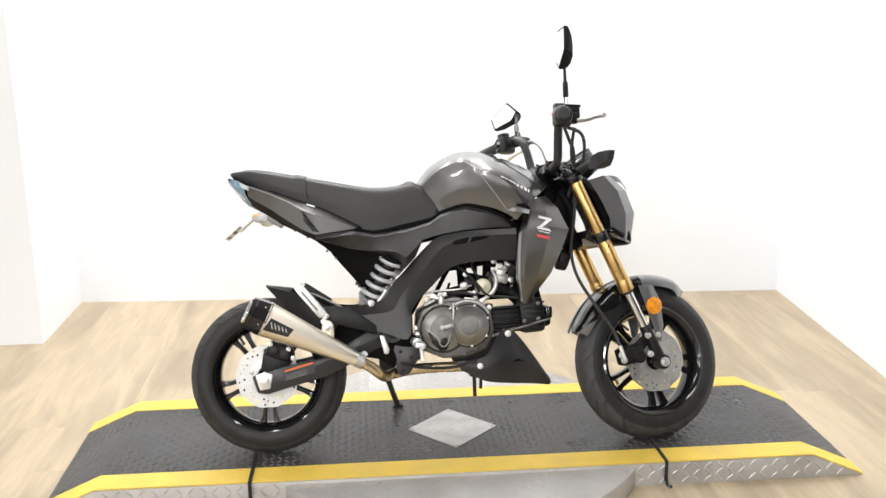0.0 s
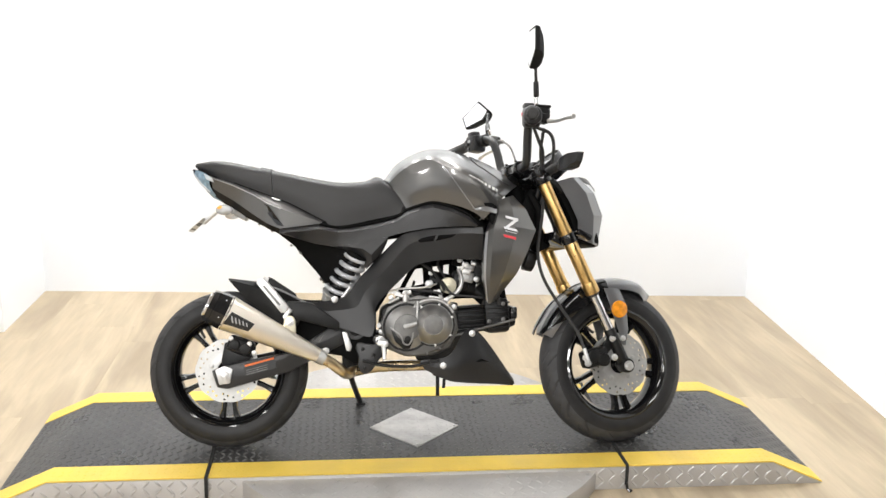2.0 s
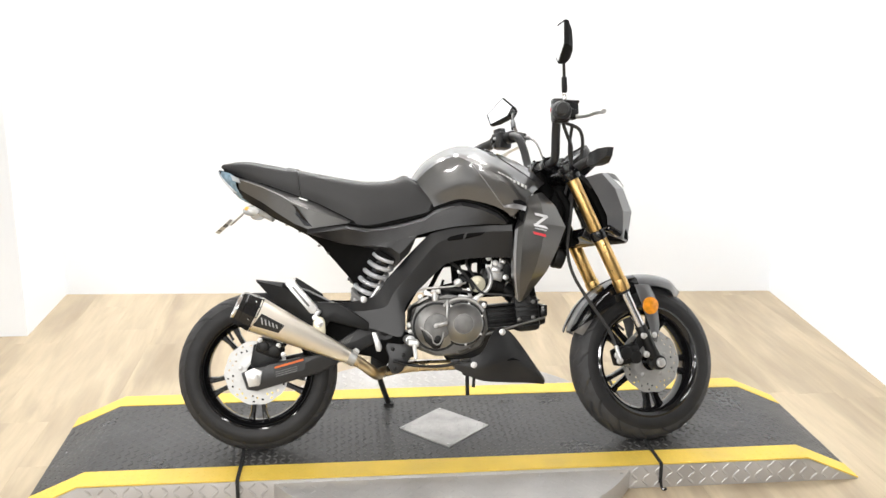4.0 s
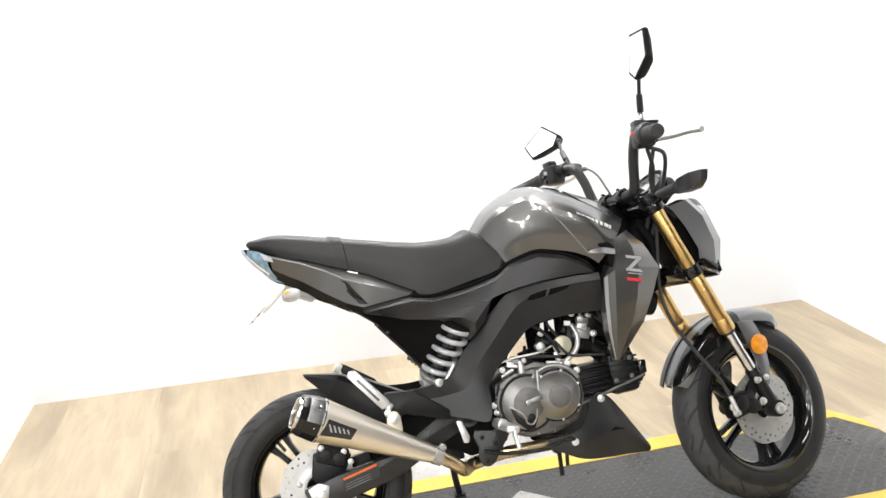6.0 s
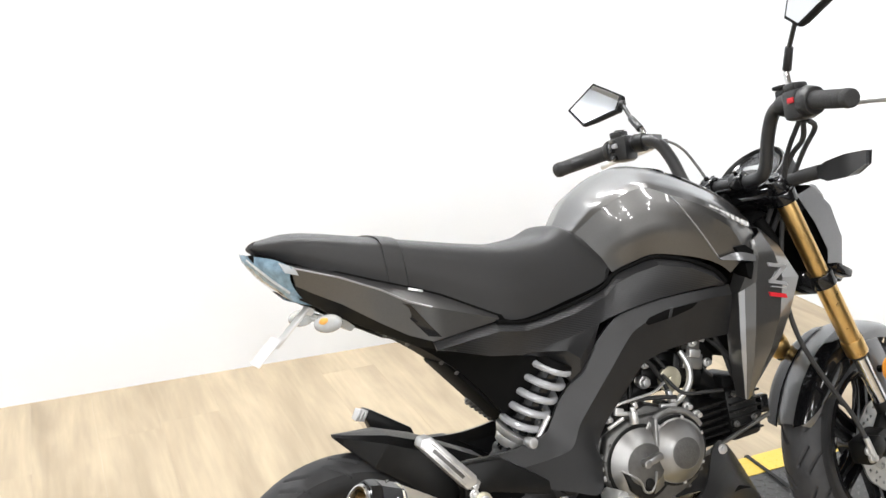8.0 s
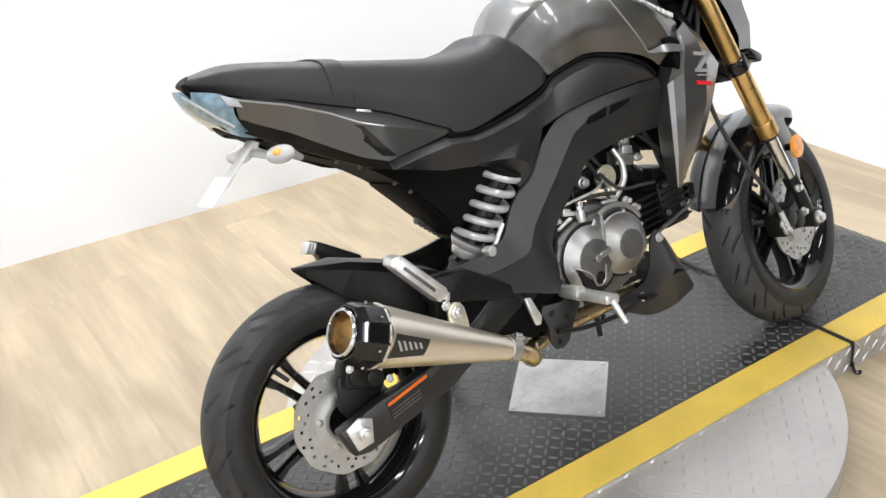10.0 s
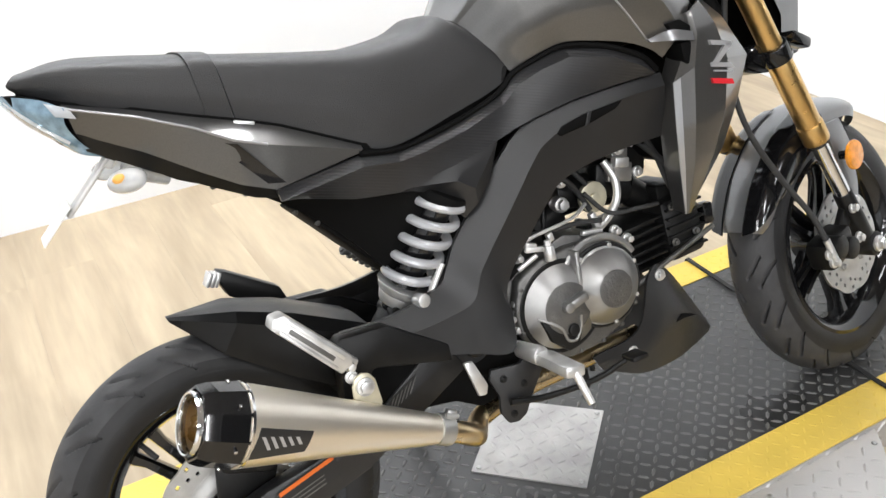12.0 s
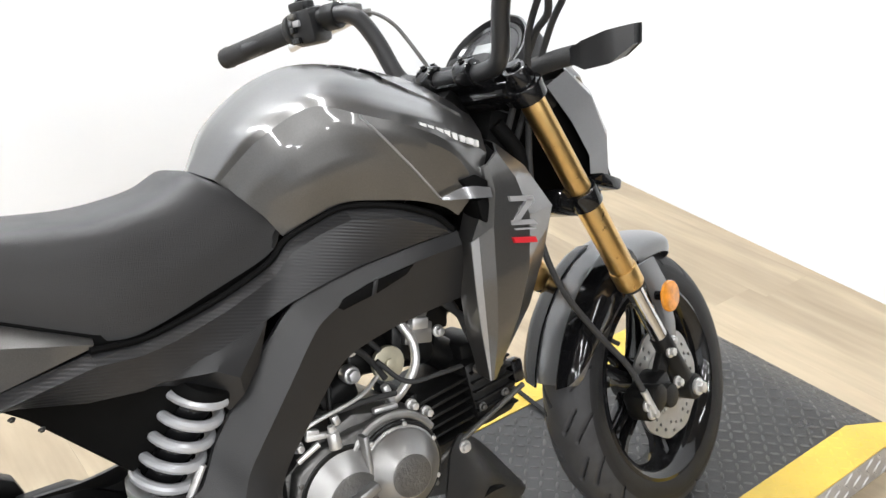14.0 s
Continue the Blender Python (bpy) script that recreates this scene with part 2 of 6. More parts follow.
def finish(name, bm, mat, angle=32):
    me = bpy.data.meshes.new(name)
    bmesh.ops.recalc_face_normals(bm, faces=bm.faces)
    bm.to_mesh(me)
    bm.free()
    me.materials.append(mat)
    me.polygons.foreach_set("use_smooth", [True] * len(me.polygons))
    me.set_sharp_from_angle(angle=radians(angle))
    return me


def part(name, bm, mat, parent, label="", angle=32, m=None, kind=""):
    ob = new(name, finish(name, bm, mat, angle))
    ob.parent = parent
    if m is not None:
        ob.matrix_local = m
    elif parent is bike:
        ob.matrix_local = CHASSIS
    return tagged(ob, label, kind=kind)


def join(*bms):
    out = bmesh.new()
    for b in bms:
        me = bpy.data.meshes.new("tmp")
        b.to_mesh(me)
        b.free()
        out.from_mesh(me)
        bpy.data.meshes.remove(me)
    return out


def box(size, at=(0, 0, 0), bevel=0.0, turn=(0, 0, 0), segs=2):
    bm = bmesh.new()
    bmesh.ops.create_cube(bm, size=1)
    bmesh.ops.scale(bm, vec=size, verts=bm.verts)
    if bevel:
        bmesh.ops.bevel(bm, geom=bm.edges[:], offset=bevel, segments=segs, affect="EDGES", profile=0.5)
    bmesh.ops.transform(bm, matrix=pose(*at, *turn), verts=bm.verts)
    return bm


def rod(a, b, r0, r1=None, segs=20, bevel=0.0):
    a, b = Vector(a), Vector(b)
    bm = bmesh.new()
    bmesh.ops.create_cone(bm, cap_ends=True, segments=segs, radius1=r0, radius2=r0 if r1 is None else r1, depth=(b - a).length)
    if bevel:
        rim = [e for e in bm.edges if any(len(f.verts) > 4 for f in e.link_faces)]
        bmesh.ops.bevel(bm, geom=rim, offset=bevel, segments=2, affect="EDGES", profile=0.5)
    q = Vector((0, 0, 1)).rotation_difference((b - a).normalized())
    bmesh.ops.transform(bm, matrix=Matrix.Translation((a + b) / 2) @ q.to_matrix().to_4x4(), verts=bm.verts)
    return bm


def ball(at, r, squash=(1, 1, 1), segs=16):
    bm = bmesh.new()
    bmesh.ops.create_uvsphere(bm, u_segments=segs, v_segments=max(6, segs // 2), radius=r)
    bmesh.ops.scale(bm, vec=squash, verts=bm.verts)
    bmesh.ops.translate(bm, vec=at, verts=bm.verts)
    return bm


def curve_points(pts, steps):
    """Catmull-Rom through the points."""
    p = [Vector(q) for q in pts]
    p = [2 * p[0] - p[1], *p, 2 * p[-1] - p[-2]]
    out = []
    for i in range(1, len(p) - 2):
        for k in range(steps):
            t = k / steps
            out.append(0.5 * (2 * p[i] + (p[i + 1] - p[i - 1]) * t + (2 * p[i - 1] - 5 * p[i] + 4 * p[i + 1] - p[i + 2]) * t * t
                              + (3 * p[i] - p[i - 1] - 3 * p[i + 1] + p[i + 2]) * t ** 3))
    out.append(p[-2])
    return out


def line_points(pts, steps):
    p = [Vector(q) for q in pts]
    out = [a.lerp(b, k / steps) for a, b in zip(p, p[1:]) for k in range(steps)]
    return out + [p[-1]]


def tube(pts, r, steps=6, segs=12, radii=None, smooth=True):
    path = curve_points(pts, steps) if smooth else [Vector(q) for q in pts]
    bm = bmesh.new()
    rings, side = [], None
    for i, p in enumerate(path):
        d = (path[min(i + 1, len(path) - 1)] - path[max(i - 1, 0)]).normalized()
        if side is None:
            side = d.orthogonal().normalized()
        side = (side - d * side.dot(d)).normalized()
        up = d.cross(side)
        rr = r if radii is None else float(np.interp(i / (len(path) - 1), np.linspace(0, 1, len(radii)), radii))
        rings.append([bm.verts.new(p + rr * (math.cos(a) * side + math.sin(a) * up)) for a in np.linspace(0, 2 * math.pi, segs, endpoint=False)])
    for u, v in zip(rings, rings[1:]):
        for k in range(segs):
            bm.faces.new((u[k], u[(k + 1) % segs], v[(k + 1) % segs], v[k]))
    bm.faces.new(rings[0][::-1])
    bm.faces.new(rings[-1])
    return bm


def surface(rails, along=6, across=3, thick=0.0, smooth_along=True, smooth_across=True, inward=(0, 1, 0)):
    """A skin over rails of equal point counts; thick: the skin's thickness towards inward (a point to shrink to if it has four numbers)."""
    grid = [(curve_points if smooth_along else line_points)(r, along) for r in rails]
    cols = [(curve_points if smooth_across else line_points)([g[i] for g in grid], across) for i in range(len(grid[0]))]
    bm = bmesh.new()
    outer = [[bm.verts.new(p) for p in c] for c in cols]

    def skin(rows, flip):
        for a, b in zip(rows, rows[1:]):
            for k in range(len(a) - 1):
                q = (a[k], a[k + 1], b[k + 1], b[k])
                if len({tuple(round(c, 6) for c in v.co) for v in q}) >= 3:
                    bm.faces.new(q[::-1] if flip else q)

    skin(outer, False)
    if thick:
        step = Vector(inward[:3]).normalized() * thick
        inner = [[bm.verts.new(v.co + step) for v in c] for c in outer]
        skin(inner, True)
        border = [c[0] for c in outer] + outer[-1][1:] + [c[-1] for c in outer[-2::-1]] + outer[0][-2:0:-1]
        under = [c[0] for c in inner] + inner[-1][1:] + [c[-1] for c in inner[-2::-1]] + inner[0][-2:0:-1]
        for i in range(len(border)):
            j = (i + 1) % len(border)
            bm.faces.new((border[i], border[j], under[j], under[i]))
    bmesh.ops.remove_doubles(bm, verts=bm.verts, dist=1e-5)
    return bm


def squared(rails):
    """Right-hand rails eased towards the middle plane of the slightly askew upper body."""
    return [[(x, y + ASKEW * (x + 0.1) if y < 0 else y, z) for x, y, z in rail] for rail in rails]


def inset(x):
    return ASKEW * (x + 0.1)


def mirrored(rails):
    """Rails of the right half, from the edge to the middle, continued over the left half."""
    other = [[(x, -y, z) for x, y, z in r] for r in rails[::-1]]
    return rails + (other[1:] if all(abs(p[1]) < 1e-6 for p in rails[-1]) else other)


def flip_y(bm):
    bmesh.ops.scale(bm, vec=(1, -1, 1), verts=bm.verts)
    bmesh.ops.reverse_faces(bm, faces=bm.faces)
    return bm


def slab(outline, y0, y1, bevel=0.0, segs=2):
    """An outline in x and z, drawn out from y0 to y1."""
    bm = bmesh.new()
    f = bm.faces.new([bm.verts.new((x, y0, z)) for x, z in outline])
    made = bmesh.ops.extrude_face_region(bm, geom=[f])
    bmesh.ops.translate(bm, vec=(0, y1 - y0, 0), verts=[v for v in made["geom"] if isinstance(v, bmesh.types.BMVert)])
    if bevel:
        bmesh.ops.bevel(bm, geom=bm.edges[:], offset=bevel, segments=segs, affect="EDGES", profile=0.5, clamp_overlap=True)
    return bm


def revolve(profile, segs=64, close=False):
    """Radius and y pairs, turned about the y axis."""
    bm = bmesh.new()
    rings = []
    for a in np.linspace(0, 2 * math.pi, segs, endpoint=False):
        rings.append([bm.verts.new((r * math.cos(a), y, r * math.sin(a))) for r, y in profile])
    n = len(profile)
    for i in range(segs):
        u, v = rings[i], rings[(i + 1) % segs]
        for k in range(n if close else n - 1):
            bm.faces.new((u[k], u[(k + 1) % n], v[(k + 1) % n], v[k]))
    return bm


def moved(bm, m):
    bmesh.ops.transform(bm, matrix=m, verts=bm.verts)
    return bm


def bolt(at, r=0.007, length=0.008, out=(0, -1, 0)):
    a = Vector(at)
    d = Vector(out).normalized()
    return join(rod(a, a + d * length * 0.4, r * 1.45, segs=14, bevel=0.0008), rod(a + d * length * 0.3, a + d * length, r, segs=6, bevel=0.0008))


# ---- room ----
X0, X1, Y0, Y1 = -4.2, 5.0, -11.0, 1.76


def room_wall(name, size, at, label, mat=M_WALL, rz=0.0):
    ob = new(name, finish(name, box(size), mat))
    ob.matrix_world = pose(*at, 0, 0, rz)
    return tagged(ob, label, "ceiling" if mat is M_CEIL else "wall", kind="structure")


H = CEIL - FLOOR
MID = (CEIL + FLOOR) / 2
room_wall("wall_north", (3.75, 0.12, H), (0.644, 1.782, MID), "plain bright white painted back wall", rz=-3.0)
room_wall("wall_east", (0.12, 2.6, H), (2.311, 0.58, MID), "plain white painted side wall", rz=-3.86)
room_wall("wall_stub", (3.1, 0.66, H), (-2.605, 1.567, MID), "white painted wall block standing forward of the back wall")
# two unseen dark walls, added so the bike reflects darkness from this side
room_wall("added_wall_return", (2.85, 0.12, H), (3.66, -0.68, MID), "unseen dark return wall added to darken reflections", M_REFLECTDARK)
room_wall("added_wall_east", (0.12, 10.5, H), (X1 + 0.06, -5.9, MID), "unseen dark side wall added to darken reflections", M_REFLECTDARK)
room_wall("wall_west", (0.12, 12.9, H), (X0 - 0.06, -4.7, MID), "plain white painted wall")
room_wall("wall_south", (9.6, 0.12, H), (0.4, Y0 - 0.06, MID), "plain grey painted wall behind the camera", M_WALLGREY)
room_wall("ceiling", (9.6, 13.4, 0.1), (0.4, -4.6, CEIL + 0.05), "plain brownish-grey ceiling", M_CEIL)


def fixture(x, y):
    base = new("ceiling_light", None)
    base.matrix_world = pose(x, y, CEIL)
    tagged(base, "long white fluorescent ceiling light", "ceiling light", "ceiling lights")
    part("housing", box((0.34, 1.3, 0.06), (0, 0, -0.033), 0.01), M_FIXTURE, base)
    return base


first = fixture(*LAMPS[0])
for lx, ly in LAMPS[1:]:
    copy_thing(first, pose(lx, ly, CEIL))


# ---- turntable and ramped platform ----
PX0, PX1, RX0, RX1 = -0.472, 1.607, -0.632, 1.771
PY0, PY1, IN0, IN1 = -0.210, 0.398, -0.126, 0.321


def deck_z(x):
    return float(np.interp(x, [RX0, PX0, PX1, RX1], [FLOOR + 0.004, 0, 0, FLOOR + 0.004]))


def lug_field(places, length, width, height):
    """Raised tread lugs: each a flattened ridge, at x, y, z, angle, with axes u (along the sheet), v, n."""
    verts, faces = [], []
    for o, u, v, n, a in places:
        o, u, v, n = Vector(o), Vector(u), Vector(v), Vector(n)
        d = u * math.cos(a) + v * math.sin(a)
        s = v * math.cos(a) - u * math.sin(a)
        b = len(verts)
        for p in (d * length, d * length * .45 + s * width, -d * length * .45 + s * width, -d * length, -d * length * .45 - s * width,
                  d * length * .45 - s * width):
            verts.append(o + p - n * 0.0004)
        for p in (d * length * .55, d * length * .3 + s * width * .4, -d * length * .3 + s * width * .4, -d * length * .55, -d * length * .3 - s * width * .4,
                  d * length * .3 - s * width * .4):
            verts.append(o + p + n * height)
        faces += [(b + k, b + (k + 1) % 6, b + 6 + (k + 1) % 6, b + 6 + k) for k in range(6)] + [tuple(b + 6 + k for k in range(6))]
    me = bpy.data.meshes.new("tread")
    me.from_pydata([tuple(v) for v in verts], [], faces)
    bm = bmesh.new()
    bm.from_mesh(me)
    bpy.data.meshes.remove(me)
    return bm


def checker(xs, ys, place):
    out = []
    for i, x in enumerate(xs):
        for j, y in enumerate(ys):
            p = place(x, y)
            if p:
                out.append((*p, radians(45 if (i + j) % 2 else -45)))
    return out


platform = new("motorcycle_platform", None)
platform.matrix_world = pose(0, 0, 0)
tagged(platform, "low ramped display platform with black tread deck and yellow edge stripes", "platform")
part("frame", slab([(RX0, FLOOR), (PX0, -0.004), (PX1, -0.004), (RX1, FLOOR)], PY0, PY1, 0.0015), M_PLATE, platform, "aluminium platform body")


def deck_strip(y0, y1, lift, mat, name, label):
    rails = [[(x, y, deck_z(x) + lift) for x in (RX0 + 0.002, PX0, PX1, RX1 - 0.002)] for y in (y0, y1)]
    return part(name, surface(rails, 1, 1, 0.004, False, False, (0, 0, -1)), mat, platform, label)


deck_strip(IN0 + 0.001, IN1 - 0.001, 0.0, M_DECK, "deck", "black rubber tread deck")
deck_strip(PY0 + 0.001, IN0, 0.0015, M_YELLOW, "edge_stripe", "yellow safety edge stripe")
deck_strip(IN1, PY1 - 0.001, 0.0015, M_YELLOW, "edge_stripe", "yellow safety edge stripe")


def on_deck(x, y):
    if abs(x - 0.56) + abs(y - 0.081) < 0.145:
        return None
    n = Vector((0, 0, 1))
    u = Vector((1, 0, 0))
    if x < PX0 or x > PX1:
        u = Vector((0.15, 0, 0.075 if x < PX0 else -0.075)).normalized()
        n = u.cross(Vector((0, 1, 0)))
    return (x, y, deck_z(x)), u, (0, 1, 0), n


part("deck_tread", lug_field(checker(np.arange(RX0 + 0.018, RX1 - 0.014, 0.0215), np.arange(IN0 + 0.014, IN1 - 0.009, 0.0215), on_deck), 0.0115, 0.0036, 0.0020),
     M_DECKWORN, platform, "raised black tread pattern", kind="stuff")


def on_stripe(x, y):
    n, u = Vector((0, 0, 1)), Vector((1, 0, 0))
    if x < PX0 or x > PX1:
        u = Vector((0.15, 0, 0.075 if x < PX0 else -0.075)).normalized()
        n = u.cross(Vector((0, 1, 0)))
    return (x, y, deck_z(x) + 0.0012), u, (0, 1, 0), n


for y0, y1 in ((PY0, IN0), (IN1, PY1)):
    part("stripe_tread", lug_field(checker(np.arange(RX0 + 0.018, RX1 - 0.014, 0.0215), np.arange(y0 + 0.011, y1 - 0.006, 0.0215), on_stripe), 0.0115, 0.0038, 0.0009), M_YELLOW, platform,
         "faint tread under the yellow tape", kind="stuff")


def on_skirt(x, z):
    if z > deck_z(x) - 0.014 or z < FLOOR + 0.01:
        return None
    return (x, PY0 - 0.0002, z), (1, 0, 0), (0, 0, 1), (0, -1, 0)


part("skirt_tread", lug_field(checker(np.arange(RX0 + 0.05, RX1 - 0.03, 0.034), (-0.060, -0.038, -0.016), on_skirt), 0.016, 0.0036, 0.0022), M_PLATE,
     platform, "raised aluminium tread pattern", kind="stuff")
# diamond-set plate in the deck
DX, DY, DR = 0.560, 0.081, 0.141
bm = bmesh.new()
f = bm.faces.new([bm.verts.new((DX + DR * math.cos(a), DY + DR * math.sin(a), 0.0035)) for a in (0, math.pi / 2, math.pi, -math.pi / 2)])
made = bmesh.ops.extrude_face_region(bm, geom=[f])
bmesh.ops.translate(bm, vec=(0, 0, -0.006), verts=[v for v in made["geom"] if isinstance(v, bmesh.types.BMVert)])
cover_plate = part("cover_plate", bm, M_PLATEWORN, platform, "square aluminium tread plate set as a diamond")


def on_cover(u, v):
    x, y = DX + (u - v) * 0.7071, DY + (u + v) * 0.7071
    if abs(x - DX) + abs(y - DY) > DR - 0.012:
        return None
    return (x, y, 0.0035), (0.7071, 0.7071, 0), (-0.7071, 0.7071, 0), (0, 0, 1)


part("plate_tread", lug_field(checker(np.arange(-0.09, 0.095, 0.021), np.arange(-0.09, 0.095, 0.021), on_cover), 0.0115, 0.0035, 0.0011), M_PLATEWORN, cover_plate,
     kind="stuff")
for a in range(4):
    c = (DX + 0.126 * math.cos(a * math.pi / 2), DY + 0.126 * math.sin(a * math.pi / 2), 0.0035)
    part("screw", rod(c, (c[0], c[1], 0.0065), 0.005, 0.004, 12, 0.0008), M_STEEL, cover_plate)

TR, TZ = 0.594, -0.012
turntable = new("turntable", None)
turntable.matrix_world = pose(0.5625, 0.1, FLOOR)
tagged(turntable, "round aluminium tread plate turntable under the platform", "turntable")
part("disc", rod((0, 0, 0), (0, 0, TZ - FLOOR), TR, TR, 128, 0.003), M_PLATE, turntable)


def on_disc(x, y):
    wx, wy = x + 0.5625, y + 0.1
    if x * x + y * y > (TR - 0.015) ** 2 or PY0 - 0.006 < wy < PY1 + 0.006:
        return None
    return (x, y, TZ - FLOOR), (1, 0, 0), (0, 1, 0), (0, 0, 1)


part("disc_tread", lug_field(checker(np.arange(-0.6, 0.6, 0.029), np.arange(-0.6, 0.6, 0.029), on_disc), 0.0145, 0.0040, 0.0013), M_PLATE, turntable,
     "raised tread pattern", kind="stuff")
for sx, sy in ((0.475, -0.335), (0.24, -0.33), (0.0, -0.33), (-0.24, -0.33), (-0.475, -0.335)):
    c = (sx, sy, TZ - FLOOR)
    part("screw", rod(c, (sx, sy, TZ - FLOOR + 0.003), 0.0055, 0.0045, 12, 0.0008), M_STEEL, turntable)


def strap(name, pts, width, label, hook=None):
    """A flat webbing strap along the points."""
    base = new(name, None)
    base.matrix_world = pose(*pts[-1])
    rails = []
    for s in (-1, 1):
        rails.append([(p[0] + s * width / 2 - pts[-1][0], p[1] - pts[-1][1], p[2] - pts[-1][2]) for p in pts])
    part("webbing", surface(rails, 4, 1, 0.003, False, False, (0, 0.4, -1)), M_STRAP, base)
    if hook:
        part("hook", tube([tuple(Vector(h) - Vector(pts[-1])) for h in hook], 0.004, 5, 8), M_GLOSSBLACK, base)
    return tagged(base, label, "strap", "tie-down straps")


strap("tie_down_strap", [(1.152, -0.055, 0.045), (1.155, -0.075, 0.012), (1.158, -0.125, 0.006), (1.160, -0.213, 0.005), (1.160, -0.2165, -0.008), (1.160, -0.217, -0.055)],
      0.010, "black webbing strap running from front tyre over yellow stripe", [(1.160, -0.218, -0.045), (1.162, -0.225, -0.066), (1.168, -0.233, -0.070), (1.172, -0.233, -0.064)])
strap("tie_down_strap", [(-0.040, -0.03, 0.03), (-0.040, -0.065, 0.012), (-0.041, -0.125, 0.006), (-0.043, -0.213, 0.005), (-0.043, -0.2165, -0.008), (-0.043, -0.217, -0.073)],
      0.010, "black webbing strap running from rear tyre over yellow stripe")
strap("tie_down_strap", [(1.158, 0.10, 0.03), (1.163, 0.20, 0.012), (1.168, 0.255, 0.006), (1.176, 0.40, 0.006), (1.176, 0.4025, -0.008), (1.176, 0.403, -0.06)],
      0.010, "black webbing strap crossing the far yellow stripe")


# ---- motorcycle ----
LEAN_DEG, YAW_DEG, STEER_DEG, RAKE_DEG = 16.5, -0.5, 14.0, 26.0
bike = new("motorcycle", None)
bike.matrix_world = Matrix.Translation((0, -0.043, 0.0015)) @ Matrix.Rotation(radians(YAW_DEG), 4, "Z") @ Matrix.Rotation(radians(-LEAN_DEG), 4, "X")
tagged(bike, "small graphite grey naked motorcycle leaning on its side stand", "motorcycle")
PIVOT = Vector((1.234, 0, 0))
STEER_AXIS = Vector((-math.sin(radians(RAKE_DEG)), 0, math.cos(radians(RAKE_DEG))))
STEER = Matrix.Translation(PIVOT) @ Matrix.Rotation(radians(STEER_DEG), 4, STEER_AXIS) @ Matrix.Translation(-PIVOT)
FRONT = STEER @ Matrix.Translation((0, 0, 0.35)) @ Matrix.Rotation(radians(4.0), 4, "X") @ Matrix.Translation((0, 0, -0.35))
R_TYRE, HUB_Z, REAR_X, FRONT_X = 0.237, 0.237, 0.004, 1.166


def tyre_mesh():
    rows = [(0.158, -0.040), (0.163, -0.044), (0.178, -0.0475), (0.193, -0.0490)]
    arc = [(0.190 + 0.047 * math.cos(a), 0.049 * math.sin(a)) for a in np.linspace(-1.5, 1.5, 49)]
    prof = rows + arc + [(r, -y) for r, y in rows[::-1]]
    bm = revolve(prof, 640)
    n = 17
    for v in bm.verts:
        r = math.hypot(v.co.x, v.co.z)
        s = v.co.y / 0.049
        if r < 0.199 or abs(s) < 0.12:
            continue
        a = math.atan2(v.co.z, v.co.x) / (2 * math.pi) * n
        side = 0.5 if s > 0 else 0.0
        sweep = a + side + 0.95 * abs(s) ** 1.3
        gap, w = min((abs((sweep + o) % 1.0 - 0.5), 0.062 * math.sin(math.pi * min(1.0, max(0.0, (abs(s) - s0) / (s1 - s0)))) ** 0.4) for s0, s1, o in ((0.13, 0.66, 0.0), (0.48, 0.96, 0.5)))
        if gap < w:
            k = 1 - 0.0080 / r * (1 - (gap / w) ** 2)
            v.co.x *= k
            v.co.z *= k
    return bm


def rotor(r_in, r_out, waves, thick, y):
    """A wavy brake disc with rows of drilled holes."""
    bm = bmesh.new()
    na, nr = 160, 8
    grid = []
    for i in range(na):
        a = 2 * math.pi * i / na
        edge = r_out * (1 + 0.035 * (0.5 + 0.5 * math.cos(waves * a)) ** 0.6 - 0.02)
        grid.append([bm.verts.new((r * math.cos(a), y, r * math.sin(a))) for r in np.linspace(r_in, edge, nr)])
    for i in range(na):
        for k in range(nr - 1):
            c = (i + 3 * k) % 16
            if (k == 2 and i % 16 in (2, 3)) or (k == 3 and i % 16 in (7, 8)) or (k == 4 and i % 16 in (12, 13)) or (k == 5 and i % 16 in (4, 5)):
                continue
            u, v = grid[i], grid[(i + 1) % na]
            bm.faces.new((u[k], u[k + 1], v[k + 1], v[k]))
    made = bmesh.ops.extrude_face_region(bm, geom=bm.faces[:])
    bmesh.ops.translate(bm, vec=(0, thick, 0), verts=[v for v in made["geom"] if isinstance(v, bmesh.types.BMVert)])
    return bm


